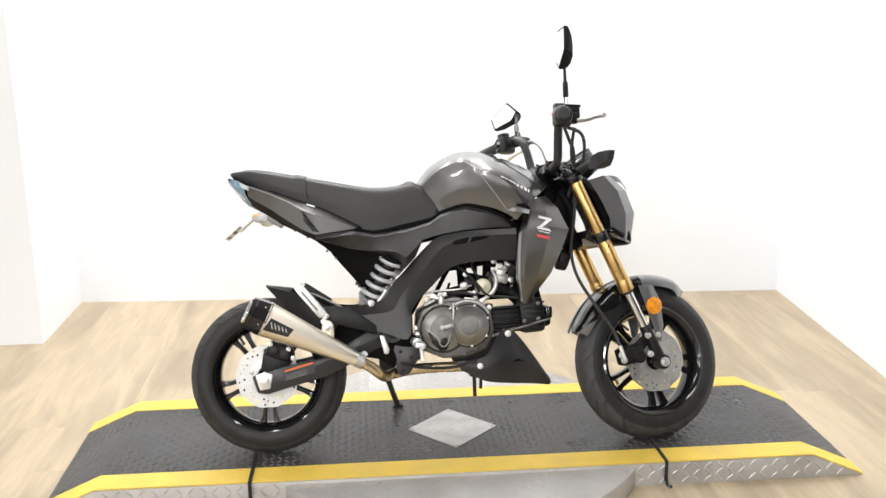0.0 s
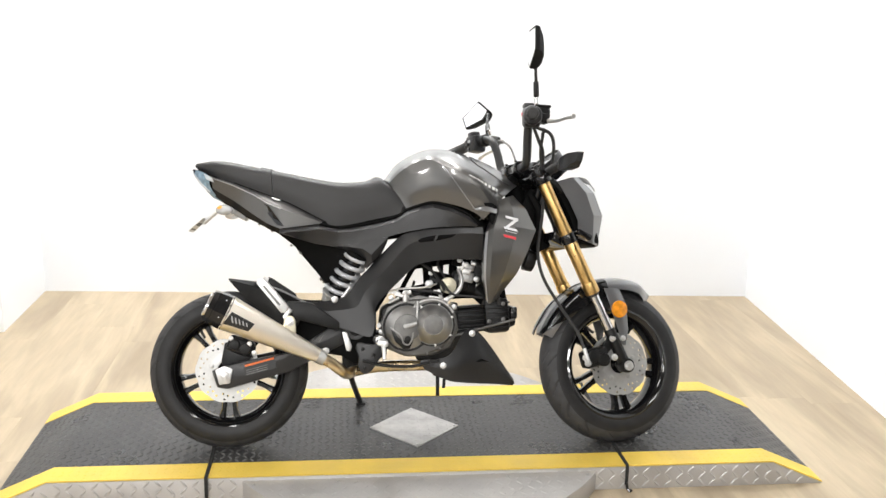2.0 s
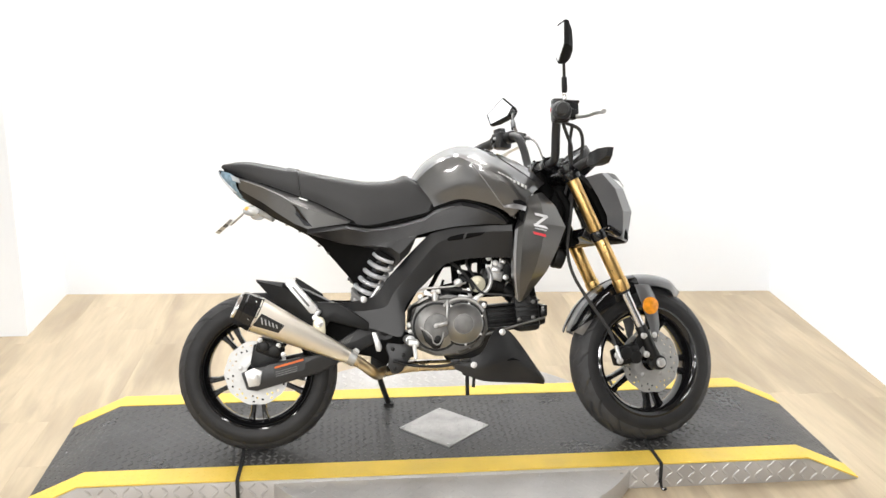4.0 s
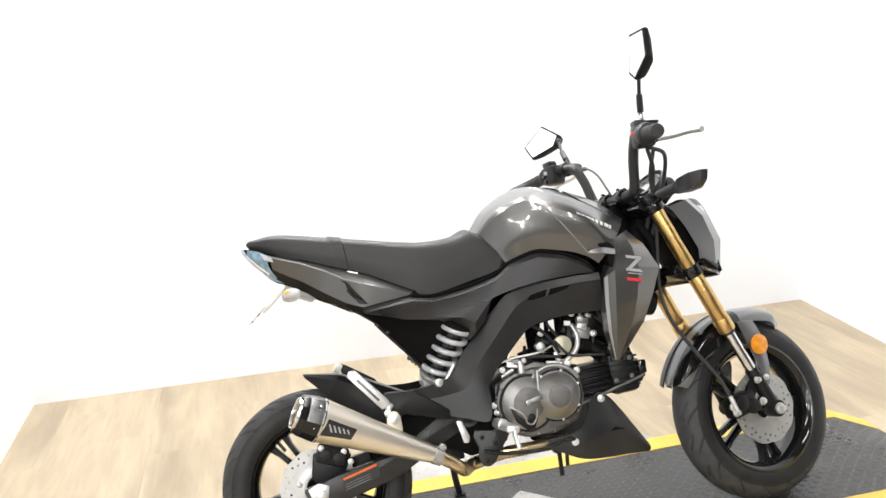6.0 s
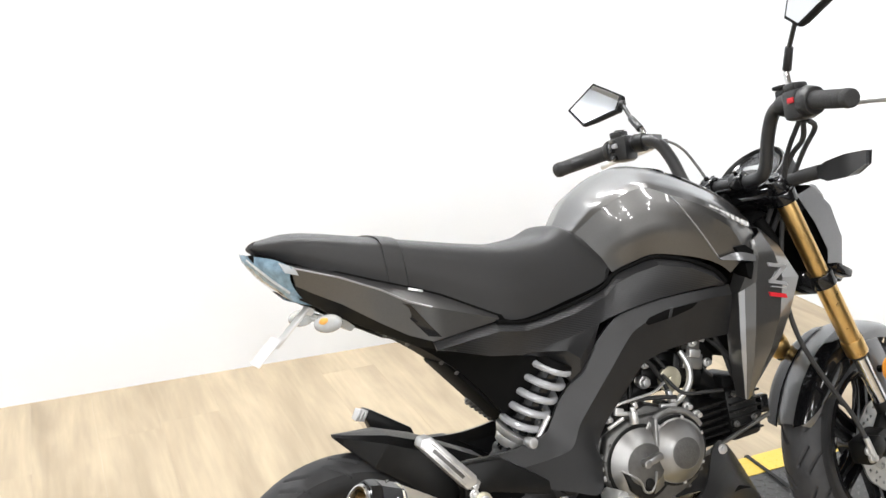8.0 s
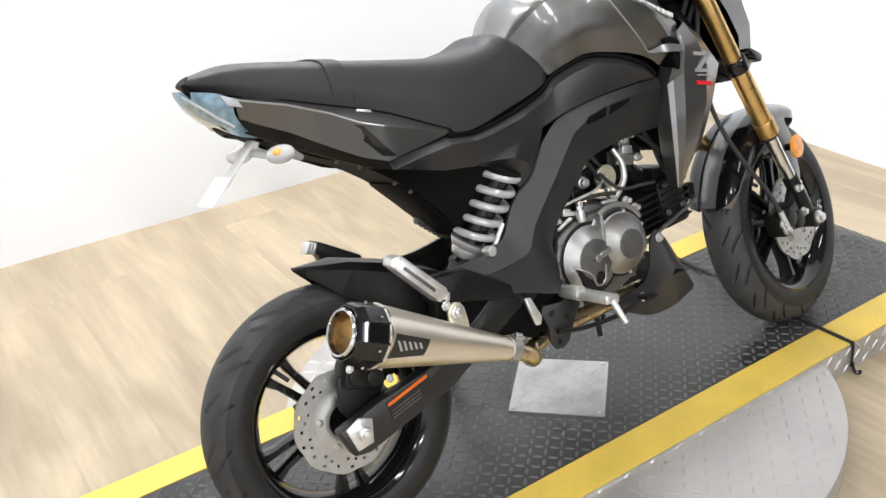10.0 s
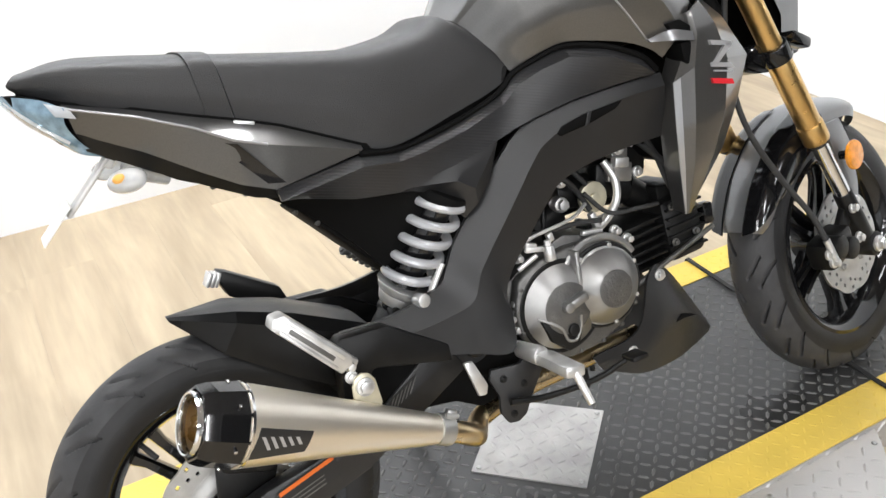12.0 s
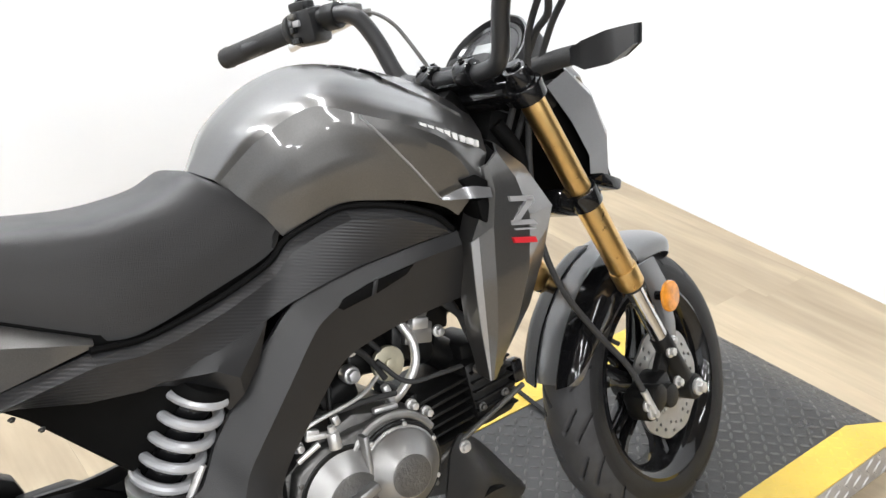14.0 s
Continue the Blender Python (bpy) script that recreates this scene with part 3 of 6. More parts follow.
def wheel(name, at, disc_r, disc_y, label, m=None, turn=0.0, fat=(1.0, 1.0)):
    """Rim barrel with its tyre, paired spokes, hub and brake disc."""
    bm = revolve([(0.168, -0.043), (0.170, -0.046), (0.164, -0.048), (0.156, -0.044), (0.150, -0.036), (0.141, -0.020), (0.139, 0), (0.141, 0.020),
                  (0.150, 0.036), (0.156, 0.044), (0.164, 0.048), (0.170, 0.046), (0.168, 0.043), (0.160, 0.035), (0.152, 0.0), (0.160, -0.035)], 96, True)
    base = Matrix.Translation(at)
    rim = part(name, bm, M_GLOSSBLACK, bike, label, m=base if m is None else m @ base)
    tread = tyre_mesh()
    for v in tread.verts:
        r = math.hypot(v.co.x, v.co.z)
        k = 1 + (fat[0] - 1) * max(0.0, (r - 0.16) / 0.077)
        v.co = (v.co.x * k, v.co.y * fat[1], v.co.z * k)
    tyre = part("tyre", tread, M_RUBBER, rim, "black treaded road tyre", 50)
    tyre.data.materials.append(M_SIDEWALL)
    # darker tone for the sidewall, which catches less light than the tread
    for face in tyre.data.polygons:
        if math.hypot(face.center.x, face.center.z) < 0.2055:
            face.material_index = 1
    part("hub", revolve([(0.0, -0.042), (0.030, -0.042), (0.033, -0.036), (0.033, -0.018), (0.044, -0.014), (0.044, 0.014), (0.033, 0.018), (0.033, 0.036),
                         (0.030, 0.042), (0.0, 0.042)], 40), M_GLOSSBLACK, rim)
    for k in range(5):
        for s in (-1, 1):
            a = radians(turn - 90 + 72 * k)
            spoke = bmesh.new()
            pts = [(0.036, s * 0.010, 0.0095, 0.020), (0.075, s * 0.0125, 0.0075, 0.017), (0.115, s * 0.016, 0.0070, 0.015), (0.143, s * 0.022, 0.0105, 0.018)]
            rings = []
            for r, off, hw, hd in pts:
                rings.append([spoke.verts.new((r, p * hd, off + q * hw)) for p, q in ((-1, -.6), (-1, .6), (-.6, 1), (.6, 1), (1, .6), (1, -.6), (.6, -1), (-.6, -1))])
            for u, v in zip(rings, rings[1:]):
                for i in range(8):
                    spoke.faces.new((u[i], u[(i + 1) % 8], v[(i + 1) % 8], v[i]))
            part("spoke", moved(spoke, Matrix.Rotation(-a, 4, "Y")), M_GLOSSBLACK, rim)
    disc = part("brake_disc", rotor(disc_r * 0.60, disc_r, 10, 0.004, disc_y), M_STEEL, rim, "drilled wavy steel brake disc")
    carrier = revolve([(0.030, disc_y - 0.002), (0.040, disc_y - 0.003), (disc_r * 0.50, disc_y - 0.001), (disc_r * 0.62, disc_y - 0.001), (disc_r * 0.62, disc_y + 0.005),
                       (0.030, disc_y + 0.005)], 48, True)
    part("disc_carrier", carrier, M_STEEL, rim)
    for k in range(5):
        a = radians(72 * k + 20)
        part("disc_bolt", bolt((disc_r * 0.52 * math.cos(a), disc_y - 0.001, disc_r * 0.52 * math.sin(a)), 0.005, 0.006), M_STEEL, rim)
    part("valve", rod((0.141 * math.cos(2.2), -0.012, 0.141 * math.sin(2.2)), (0.118 * math.cos(2.2), -0.03, 0.118 * math.sin(2.2)), 0.004, segs=10), M_GRIP, rim)
    return rim


wheel("rear_wheel", (REAR_X, 0, HUB_Z), 0.092, -0.052, "gloss black five-spoke rear wheel with tyre", fat=(0.97, 1.08))
wheel("front_wheel", (FRONT_X, 0.01, HUB_Z), 0.095, -0.055, "gloss black five-spoke front wheel with tyre", STEER, 12)

# rear axle, swingarm, caliper
def arm(side):
    y0, y1 = side * 0.078, side * 0.108
    out = [(-0.032, 0.248), (-0.016, 0.200), (0.012, 0.196), (0.19, 0.244), (0.36, 0.330), (0.40, 0.375), (0.36, 0.405), (0.19, 0.298), (0.05, 0.272)]
    return slab(out, y0, y1, 0.004)


swing = part("swingarm", join(arm(-1), arm(1), rod((0.375, -0.11, 0.36), (0.375, 0.11, 0.36), 0.028, segs=24), box((0.03, 0.16, 0.05), (0.30, 0, 0.33), 0.006)), M_BLACK, bike,
             "satin black box-section swingarm")
part("axle_nut", join(rod((0.005, -0.108, 0.236), (0.005, -0.112, 0.236), 0.018, segs=24, bevel=0.001), rod((0.005, -0.11, 0.236), (0.005, -0.126, 0.236), 0.0125, segs=6, bevel=0.0015),
                      rod((0.005, -0.124, 0.236), (0.005, -0.132, 0.236), 0.007, segs=14, bevel=0.001)), M_ALLOY_BRIGHT, swing, "bright axle nut")
part("axle_plate", slab([(-0.022, 0.250), (-0.010, 0.208), (0.020, 0.212), (0.028, 0.252), (0.004, 0.262)], -0.107, -0.1115, 0.002), M_ALLOY_BRIGHT, swing)
part("warning_label", slab([(0.058, 0.266), (0.062, 0.232), (0.148, 0.254), (0.146, 0.288)], -0.1075, -0.1088), M_BADGE, swing, "dark label with orange stripe and bars")
part("label_stripe", slab([(0.061, 0.2635), (0.0617, 0.258), (0.143, 0.279), (0.143, 0.285)], -0.1086, -0.1093), M_ORANGEDECAL, swing)
for k in range(3):
    z = 0.249 - 0.006 * k
    part("label_bar", slab([(0.065, z), (0.065, z - 0.0018), (0.125, z + 0.0135), (0.125, z + 0.0153)], -0.1086, -0.1092), M_CASE, swing)
part("swingarm_label", slab([(0.222, 0.300), (0.268, 0.322), (0.284, 0.350), (0.240, 0.328)], -0.1075, -0.1090), M_BADGE, swing, "dark label with grey bars")
for k in range(6):
    part("label_bar", slab([(0.230 + 0.0075 * k, 0.3065 + 0.0036 * k), (0.233 + 0.0075 * k, 0.308 + 0.0036 * k), (0.246 + 0.0075 * k, 0.3285 + 0.0036 * k), (0.243 + 0.0075 * k, 0.327 + 0.0036 * k)], -0.1086, -0.1094), M_CASE, swing)
part("rear_caliper", join(box((0.075, 0.05, 0.045), (0.045, -0.062, 0.315), 0.008, (0, 20, 0)), rod((0.03, -0.092, 0.32), (0.03, -0.05, 0.32), 0.016, segs=20, bevel=0.003),
                          rod((0.06, -0.092, 0.307), (0.06, -0.05, 0.307), 0.016, segs=20, bevel=0.003)), M_CASEBLACK, bike, "black rear brake caliper")
part("caliper_bracket", slab([(-0.01, 0.27), (0.02, 0.225), (0.06, 0.25), (0.09, 0.31), (0.06, 0.335), (0.0, 0.325)], -0.064, -0.072, 0.003), M_CASEBLACK, bike)
for bx, bz in ((0.020, 0.338), (0.072, 0.322), (0.085, 0.296)):
    part("caliper_bolt", bolt((bx, -0.088, bz), 0.005, 0.007), M_ALLOY_BRIGHT, bike)
part("rear_brake_hose", tube([(0.03, -0.07, 0.335), (0.10, -0.085, 0.345), (0.22, -0.09, 0.335), (0.34, -0.10, 0.36), (0.40, -0.10, 0.42)], 0.005), M_GRIP, bike)

# rear hugger: a wing over the tyre
hug = [[(0.006, -0.008, 0.503), (0.056, -0.052, 0.452), (0.128, -0.076, 0.400), (0.205, -0.084, 0.350)],
       [(0.003, -0.010, 0.507), (0.080, -0.064, 0.488), (0.150, -0.080, 0.460), (0.245, -0.086, 0.412)],
       [(0.002, -0.004, 0.510), (0.085, -0.046, 0.499), (0.155, -0.056, 0.474), (0.250, -0.062, 0.426)],
       [(0.002, 0.0, 0.511), (0.085, 0.0, 0.501), (0.155, 0.0, 0.478), (0.250, 0.0, 0.430)]]
part("hugger", surface(mirrored(hug), 5, 3, 0.003, False, False, inward=(0.3, 0, -1)), M_CASEBLACK, bike, "pointed satin black rear mudguard over the tyre", 14)

# exhaust
EA, EB = Vector((0.020, -0.212, 0.417)), Vector((0.283, -0.172, 0.287))
ED = (EB - EA).normalized()


def can(d0, d1, r0, r1, sides, squash=1.0, inner=0.0):
    """A tapered can along the muffler's axis."""
    q = Vector((0, 0, 1)).rotation_difference(ED).to_matrix().to_4x4()
    bm = bmesh.new()
    rings = []
    prof = [(d0, r0), (d1, r1)]
    if inner:
        prof = [(d0 + 0.04, inner), (d0, inner), (d0, r0 * 0.97), (d0 + 0.003, r0), (d1, r1)]
    for d, r in prof:
        rings.append([bm.verts.new(q @ Vector((r * math.cos(a), r * squash * math.sin(a), d))) for a in np.linspace(0, 2 * math.pi, sides, endpoint=False)])
    for u, v in zip(rings, rings[1:]):
        for i in range(sides):
            bm.faces.new((u[i], u[(i + 1) % sides], v[(i + 1) % sides], v[i]))
    if not inner:
        bm.faces.new(rings[-1])
        bm.faces.new(rings[0][::-1])
    bmesh.ops.translate(bm, vec=EA, verts=bm.verts)
    return bm


LEN = (EB - EA).length
muffler = part("muffler", join(can(0, LEN * 0.88, 0.0500, 0.0225, 40), can(LEN * 0.88, LEN * 0.97, 0.0225, 0.0185, 40)), M_BRUSHED, bike, "tapered brushed stainless steel muffler")
part("end_cap", join(can(-0.036, 0.002, 0.0478, 0.0505, 10, inner=0.0350), can(-0.050, -0.036, 0.0445, 0.0478, 10, inner=0.0405)), M_GLOSSBLACK, muffler, "faceted gloss black muffler end cap", 20)
TQ = Matrix.Translation(EA) @ Vector((0, 1, 0)).rotation_difference(ED).to_matrix().to_4x4()
part("tip_ring", moved(revolve([(0.0318, -0.052), (0.0330, -0.0560), (0.0352, -0.0565), (0.0372, -0.0540), (0.0380, -0.046), (0.0318, -0.046)], 44, True), TQ), M_CHROME, muffler, "bright tip ring")
part("tip_bore", moved(revolve([(0.0320, -0.050), (0.0314, -0.010), (0.0314, 0.05), (0.0, 0.05)], 36), TQ), M_PIPE, muffler, "heat-stained bore of the tip")
part("cap_band", can(0.002, 0.0055, 0.0508, 0.0504, 40), M_CHROME, muffler)
for k in range(6):
    a = radians(60 * k + 15)
    c0 = TQ @ Vector((0.0475 * math.cos(a), -0.012, 0.0475 * math.sin(a)))
    c1 = TQ @ Vector((0.0515 * math.cos(a), -0.013, 0.0515 * math.sin(a)))
    part("cap_screw", rod(c0, c1, 0.0023, 0.0020, 10, 0.0006), M_CHROME, muffler)


def badge_bm(u0, u1, v0, v1, lift, skew=0.0):
    """A patch bent round the muffler: u along the axis, v round it."""
    bm = bmesh.new()
    side = Vector((0, -1, 0))
    side = (side - ED * side.dot(ED)).normalized()
    up = side.cross(ED).normalized()
    if up.z < 0:
        up = -up
    rows = []
    for i in range(7):
        row = []
        for k in range(7):
            u = u0 + (u1 - u0) * i / 6
            v = v0 + (v1 - v0) * k / 6
            v *= 1 - 3.5 * u
            uu = u + skew * (v - (v0 + v1) / 2)
            r = 0.0500 + (0.0225 - 0.0500) * uu / (LEN * 0.88) + lift
            a = v / 0.042
            row.append(bm.verts.new(EA + ED * uu + r * (math.cos(a) * side + math.sin(a) * up)))
        rows.append(row)
    for p, q in zip(rows, rows[1:]):
        for k in range(6):
            bm.faces.new((p[k], p[k + 1], q[k + 1], q[k]))
    made = bmesh.ops.extrude_face_region(bm, geom=bm.faces[:])
    c = EA + ED * (u0 + u1) / 2
    for v in [g for g in made["geom"] if isinstance(g, bmesh.types.BMVert)]:
        v.co -= side * 0.0008
    return bm


part("badge", badge_bm(0.008, 0.078, -0.025, 0.011, 0.0006, 0.25), M_BADGE, muffler, "black badge with a row of pale bars")
for k in range(5):
    part("badge_bar", badge_bm(0.020 + 0.0105 * k, 0.0245 + 0.0105 * k, -0.013 + 0.001 * k, 0.002, 0.0012, -0.75), M_DECAL, muffler)
part("muffler_bracket", join(slab([(0.172, 0.364), (0.175, 0.392), (0.181, 0.402), (0.191, 0.406), (0.201, 0.402), (0.207, 0.392), (0.209, 0.360), (0.202, 0.344), (0.178, 0.352)], -0.172, -0.178, 0.002),
                             box((0.04, 0.03, 0.012), (0.188, -0.180, 0.358), 0.003, (0, 26, 0))), M_BRASS, muffler, "zinc-plated muffler mounting bracket")
part("bracket_bolt", bolt((0.191, -0.178, 0.388), 0.0085, 0.010), M_ALLOY_BRIGHT, muffler)
part("muffler_clamp", join(can(LEN * 0.95, LEN * 1.02, 0.0215, 0.0215, 32), box((0.014, 0.010, 0.018), (0.292, -0.180, 0.306), 0.002, (0, 26, 0)), rod((0.284, -0.186, 0.312), (0.300, -0.186, 0.304), 0.0035, segs=10)), M_STEEL, muffler)
part("exhaust_pipe", tube([(0.262, -0.175, 0.297), (0.305, -0.168, 0.272), (0.332, -0.150, 0.250), (0.350, -0.114, 0.235), (0.374, -0.086, 0.240), (0.44, -0.075, 0.250), (0.52, -0.070, 0.252),
                           (0.61, -0.062, 0.252), (0.68, -0.050, 0.250)], 0.0155, 6, 20), M_PIPE, bike, "heat-tinted exhaust header pipe")

# shock absorber
ST, SB = Vector((0.384, -0.104, 0.577)), Vector((0.294, -0.050, 0.428))
SD = (ST - SB).normalized()
shock = part("shock_absorber", join(rod(SB, SB + SD * 0.06, 0.017, 0.021, 24, 0.002), rod(SB + SD * 0.05, ST, 0.0215, segs=24)), M_GLOSSBLACK, bike, "rear shock with white coil spring")
hx = SD.orthogonal().normalized()
hy = SD.cross(hx)
coil = []
for k in range(0, 4 * 24 + 19):
    a = 2 * math.pi * k / 24
    coil.append(SB + SD * (0.044 + 0.132 * k / (4 * 24 + 18)) + 0.0325 * (math.cos(a) * hx + math.sin(a) * hy))
part("spring", tube(coil, 0.0068, 1, 10, smooth=False), M_WHITE, shock, "white painted coil spring")
part("spring_seat", join(rod(SB + SD * 0.028, SB + SD * 0.042, 0.033, 0.040, 28, 0.002), rod(SB + SD * 0.012, SB + SD * 0.028, 0.027, 0.032, 12, 0.001)), M_ALLOY_BRIGHT, shock)
part("lower_mount", join(rod(SB + Vector((0, -0.03, 0)), SB + Vector((0, 0.03, 0)), 0.014, segs=20, bevel=0.002), box((0.05, 0.045, 0.03), SB - SD * 0.01, 0.006, (0, -45, 0))), M_CASEBLACK, shock)
part("spring_cap", rod(ST - SD * 0.010, ST + SD * 0.006, 0.038, 0.034, 28, 0.003), M_DARK, shock)

# tail and seat
seat_rails = [[(-0.086, -0.030, 0.826), (-0.022, -0.072, 0.797), (0.074, -0.100, 0.758), (0.170, -0.114, 0.724), (0.267, -0.126, 0.675), (0.327, -0.130, 0.655), (0.430, -0.123, 0.674), (0.503, -0.115, 0.692), (0.524, -0.111, 0.714)],
              [(-0.093, -0.034, 0.835), (-0.022, -0.080, 0.820), (0.076, -0.107, 0.792), (0.170, -0.121, 0.766), (0.266, -0.131, 0.733), (0.328, -0.133, 0.716), (0.418, -0.124, 0.730), (0.476, -0.112, 0.748), (0.499, -0.101, 0.756)],
              [(-0.086, -0.032, 0.843), (-0.020, -0.072, 0.843), (0.080, -0.096, 0.824), (0.170, -0.109, 0.806), (0.265, -0.117, 0.786), (0.330, -0.117, 0.777), (0.402, -0.106, 0.782), (0.441, -0.094, 0.796), (0.459, -0.081, 0.792)],
              [(-0.080, 0.0, 0.847), (-0.020, 0.0, 0.852), (0.080, 0.0, 0.834), (0.170, 0.0, 0.814), (0.265, 0.0, 0.794), (0.330, 0.0, 0.784), (0.396, 0.0, 0.788), (0.433, 0.0, 0.803), (0.453, 0.0, 0.801)]]

seat_rails = squared(seat_rails)


def seat_piece(x0, x1):
    bm = surface(mirrored(seat_rails), 8, 5)
    bmesh.ops.holes_fill(bm, edges=bm.edges)
    for x, n in ((x0, -1), (x1, 1)):
        if x is not None:
            bmesh.ops.bisect_plane(bm, geom=bm.verts[:] + bm.edges[:] + bm.faces[:], plane_co=(x, 0, 0.8), plane_no=(n, 0, 0.10 * n), clear_outer=True)
            bmesh.ops.holes_fill(bm, edges=bm.edges)
    return bm


seat = part("seat", seat_piece(0.137, None), M_SEAT, bike, "black vinyl rider seat", 45, RAW)
part("pillion_pad", seat_piece(None, 0.134), M_SEAT, seat, "black vinyl pillion seat pad", 45)
strap_bm = seat_piece(0.106, 0.1355)
for v in strap_bm.verts:
    v.co.y *= 1.025
    v.co.z += 0.0030 if v.co.z > 0.74 else 0.0
part("seat_strap", strap_bm, M_SEAT, seat, "black strap across the seat", 45)
part("strap_loop", box((0.026, 0.006, 0.007), (0.150, -0.110, 0.731), 0.002, (0, 18, 0)), M_ALLOY_BRIGHT, seat, "small bright strap loop")
base_l = [(x, y * 0.9, z + 0.004) for x, y, z in seat_rails[0]]
part("seat_base", surface([base_l, [(x, -y, z) for x, y, z in base_l]], 2, 2, 0.03, False, False, (0, 0, -1)), M_DARK, seat)
tail_inner = [(-0.042, -0.068, 0.802), (0.03, -0.095, 0.778), (0.09, -0.110, 0.755), (0.14, -0.118, 0.737), (0.19, -0.123, 0.717), (0.284, -0.133, 0.668)]
tail_top = [(-0.040, -0.083, 0.796), (0.03, -0.112, 0.770), (0.09, -0.130, 0.741), (0.128, -0.144, 0.717), (0.166, -0.148, 0.702), (0.282, -0.143, 0.664)]
tail_low = [(-0.036, -0.072, 0.765), (0.03, -0.098, 0.727), (0.085, -0.118, 0.688), (0.125, -0.132, 0.662), (0.163, -0.142, 0.646), (0.279, -0.142, 0.661)]
tail_low, tail_top, tail_inner = squared([tail_low, tail_top, tail_inner])
for side in (0, 1):
    bm = surface([tail_low, tail_top, tail_inner], 5, 3, 0.004, False, False)
    tail = part("tail_panel", flip_y(bm) if side else bm, M_PAINT, bike, "graphite metallic tail side panel", 18, RAW)
    # thin pale tube painted in for the highlight on the crease
    rim_ = tube([(x, y - 0.0004, z + 0.0004) for x, y, z in tail_top[:5]], 0.0017, 5, 8, smooth=False)
    part("tail_edge_highlight", flip_y(rim_) if side else rim_, M_EDGEGLINT, tail, "painted highlight along the upper edge of the tail panel")
    # facet of the same paint; its dark reflection is put in as black
    fold = surface(squared([[(0.100, -0.1290, 0.722), (0.128, -0.1385, 0.690), (0.155, -0.1425, 0.656)], [(0.131, -0.1462, 0.712), (0.154, -0.1470, 0.680), (0.176, -0.1465, 0.652)]]), 4, 2, 0.003, False, False)
    part("painted_dark_fold", flip_y(fold) if side else fold, M_GLOSSBLACK, tail, "slanted fold with its dark reflection painted black")
    lowline = surface(squared([[(-0.030, -0.060, 0.742), (0.035, -0.084, 0.700), (0.090, -0.104, 0.668), (0.140, -0.118, 0.640), (0.200, -0.124, 0.622)],
                       [(-0.036, -0.073, 0.766), (0.030, -0.097, 0.728), (0.085, -0.117, 0.689), (0.125, -0.131, 0.663), (0.172, -0.139, 0.646)]]), 4, 2, 0.004, False, False)
    part("tail_lower_panel", flip_y(lowline) if side else lowline, M_CASEBLACK, tail, "satin black lower tail panel", 30)
dark = [[(-0.035, -0.045, 0.740), (0.015, -0.060, 0.720), (0.060, -0.066, 0.682), (0.142, -0.070, 0.642), (0.226, -0.070, 0.574), (0.292, -0.066, 0.492)],
        [(-0.040, -0.056, 0.762), (0.030, -0.080, 0.716), (0.090, -0.092, 0.682), (0.160, -0.104, 0.645), (0.270, -0.104, 0.612), (0.395, -0.100, 0.560)],
        [(-0.045, -0.045, 0.80), (0.030, -0.070, 0.765), (0.10, -0.085, 0.730), (0.18, -0.095, 0.690), (0.30, -0.095, 0.650), (0.42, -0.090, 0.640)]]
under = surface(mirrored(dark), 5, 2, 0.0, True, False)
low_l = [[(x, -y, z) for x, y, z in dark[0]], dark[0]]
under = join(under, surface(low_l, 5, 4, 0.0, True, False))
# near-black colour carries the shade between shock and tail
part("undertail", under, M_DARK, bike, "black undertail mudguard with its shade in the colour", 32, RAW)
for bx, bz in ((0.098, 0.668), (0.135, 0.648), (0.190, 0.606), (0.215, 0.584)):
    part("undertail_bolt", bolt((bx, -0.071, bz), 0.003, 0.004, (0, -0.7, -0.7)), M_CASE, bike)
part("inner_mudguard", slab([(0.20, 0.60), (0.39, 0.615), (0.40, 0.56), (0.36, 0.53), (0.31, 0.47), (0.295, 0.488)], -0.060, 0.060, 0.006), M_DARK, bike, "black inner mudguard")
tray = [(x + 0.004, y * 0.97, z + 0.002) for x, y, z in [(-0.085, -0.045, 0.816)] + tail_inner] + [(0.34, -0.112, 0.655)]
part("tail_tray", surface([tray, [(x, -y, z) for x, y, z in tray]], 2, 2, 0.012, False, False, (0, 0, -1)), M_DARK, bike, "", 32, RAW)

lens = [[(-0.107, -0.010, 0.828), (-0.090, -0.044, 0.822), (-0.062, -0.074, 0.812), (-0.040, -0.085, 0.797)],
        [(-0.103, -0.012, 0.812), (-0.088, -0.046, 0.803), (-0.066, -0.068, 0.790), (-0.044, -0.078, 0.778)],
        [(-0.084, -0.014, 0.784), (-0.070, -0.040, 0.774), (-0.054, -0.056, 0.762), (-0.032, -0.066, 0.752)],
        [(-0.060, -0.012, 0.760), (-0.048, -0.034, 0.748), (-0.034, -0.048, 0.738), (-0.012, -0.056, 0.730)]]
tail_light = part("tail_light", surface(mirrored([[p[k] for p in lens] for k in (3, 2, 1, 0)]), 4, 3, 0.0), M_BLUELENS, bike, "clear blue-tinted wedge tail light", 25, RAW)
part("light_back", slab([(-0.10, 0.826), (-0.088, 0.80), (-0.055, 0.755), (0.0, 0.72), (0.02, 0.77), (-0.03, 0.81)], -0.042, 0.042, 0.003), M_DARK, tail_light)
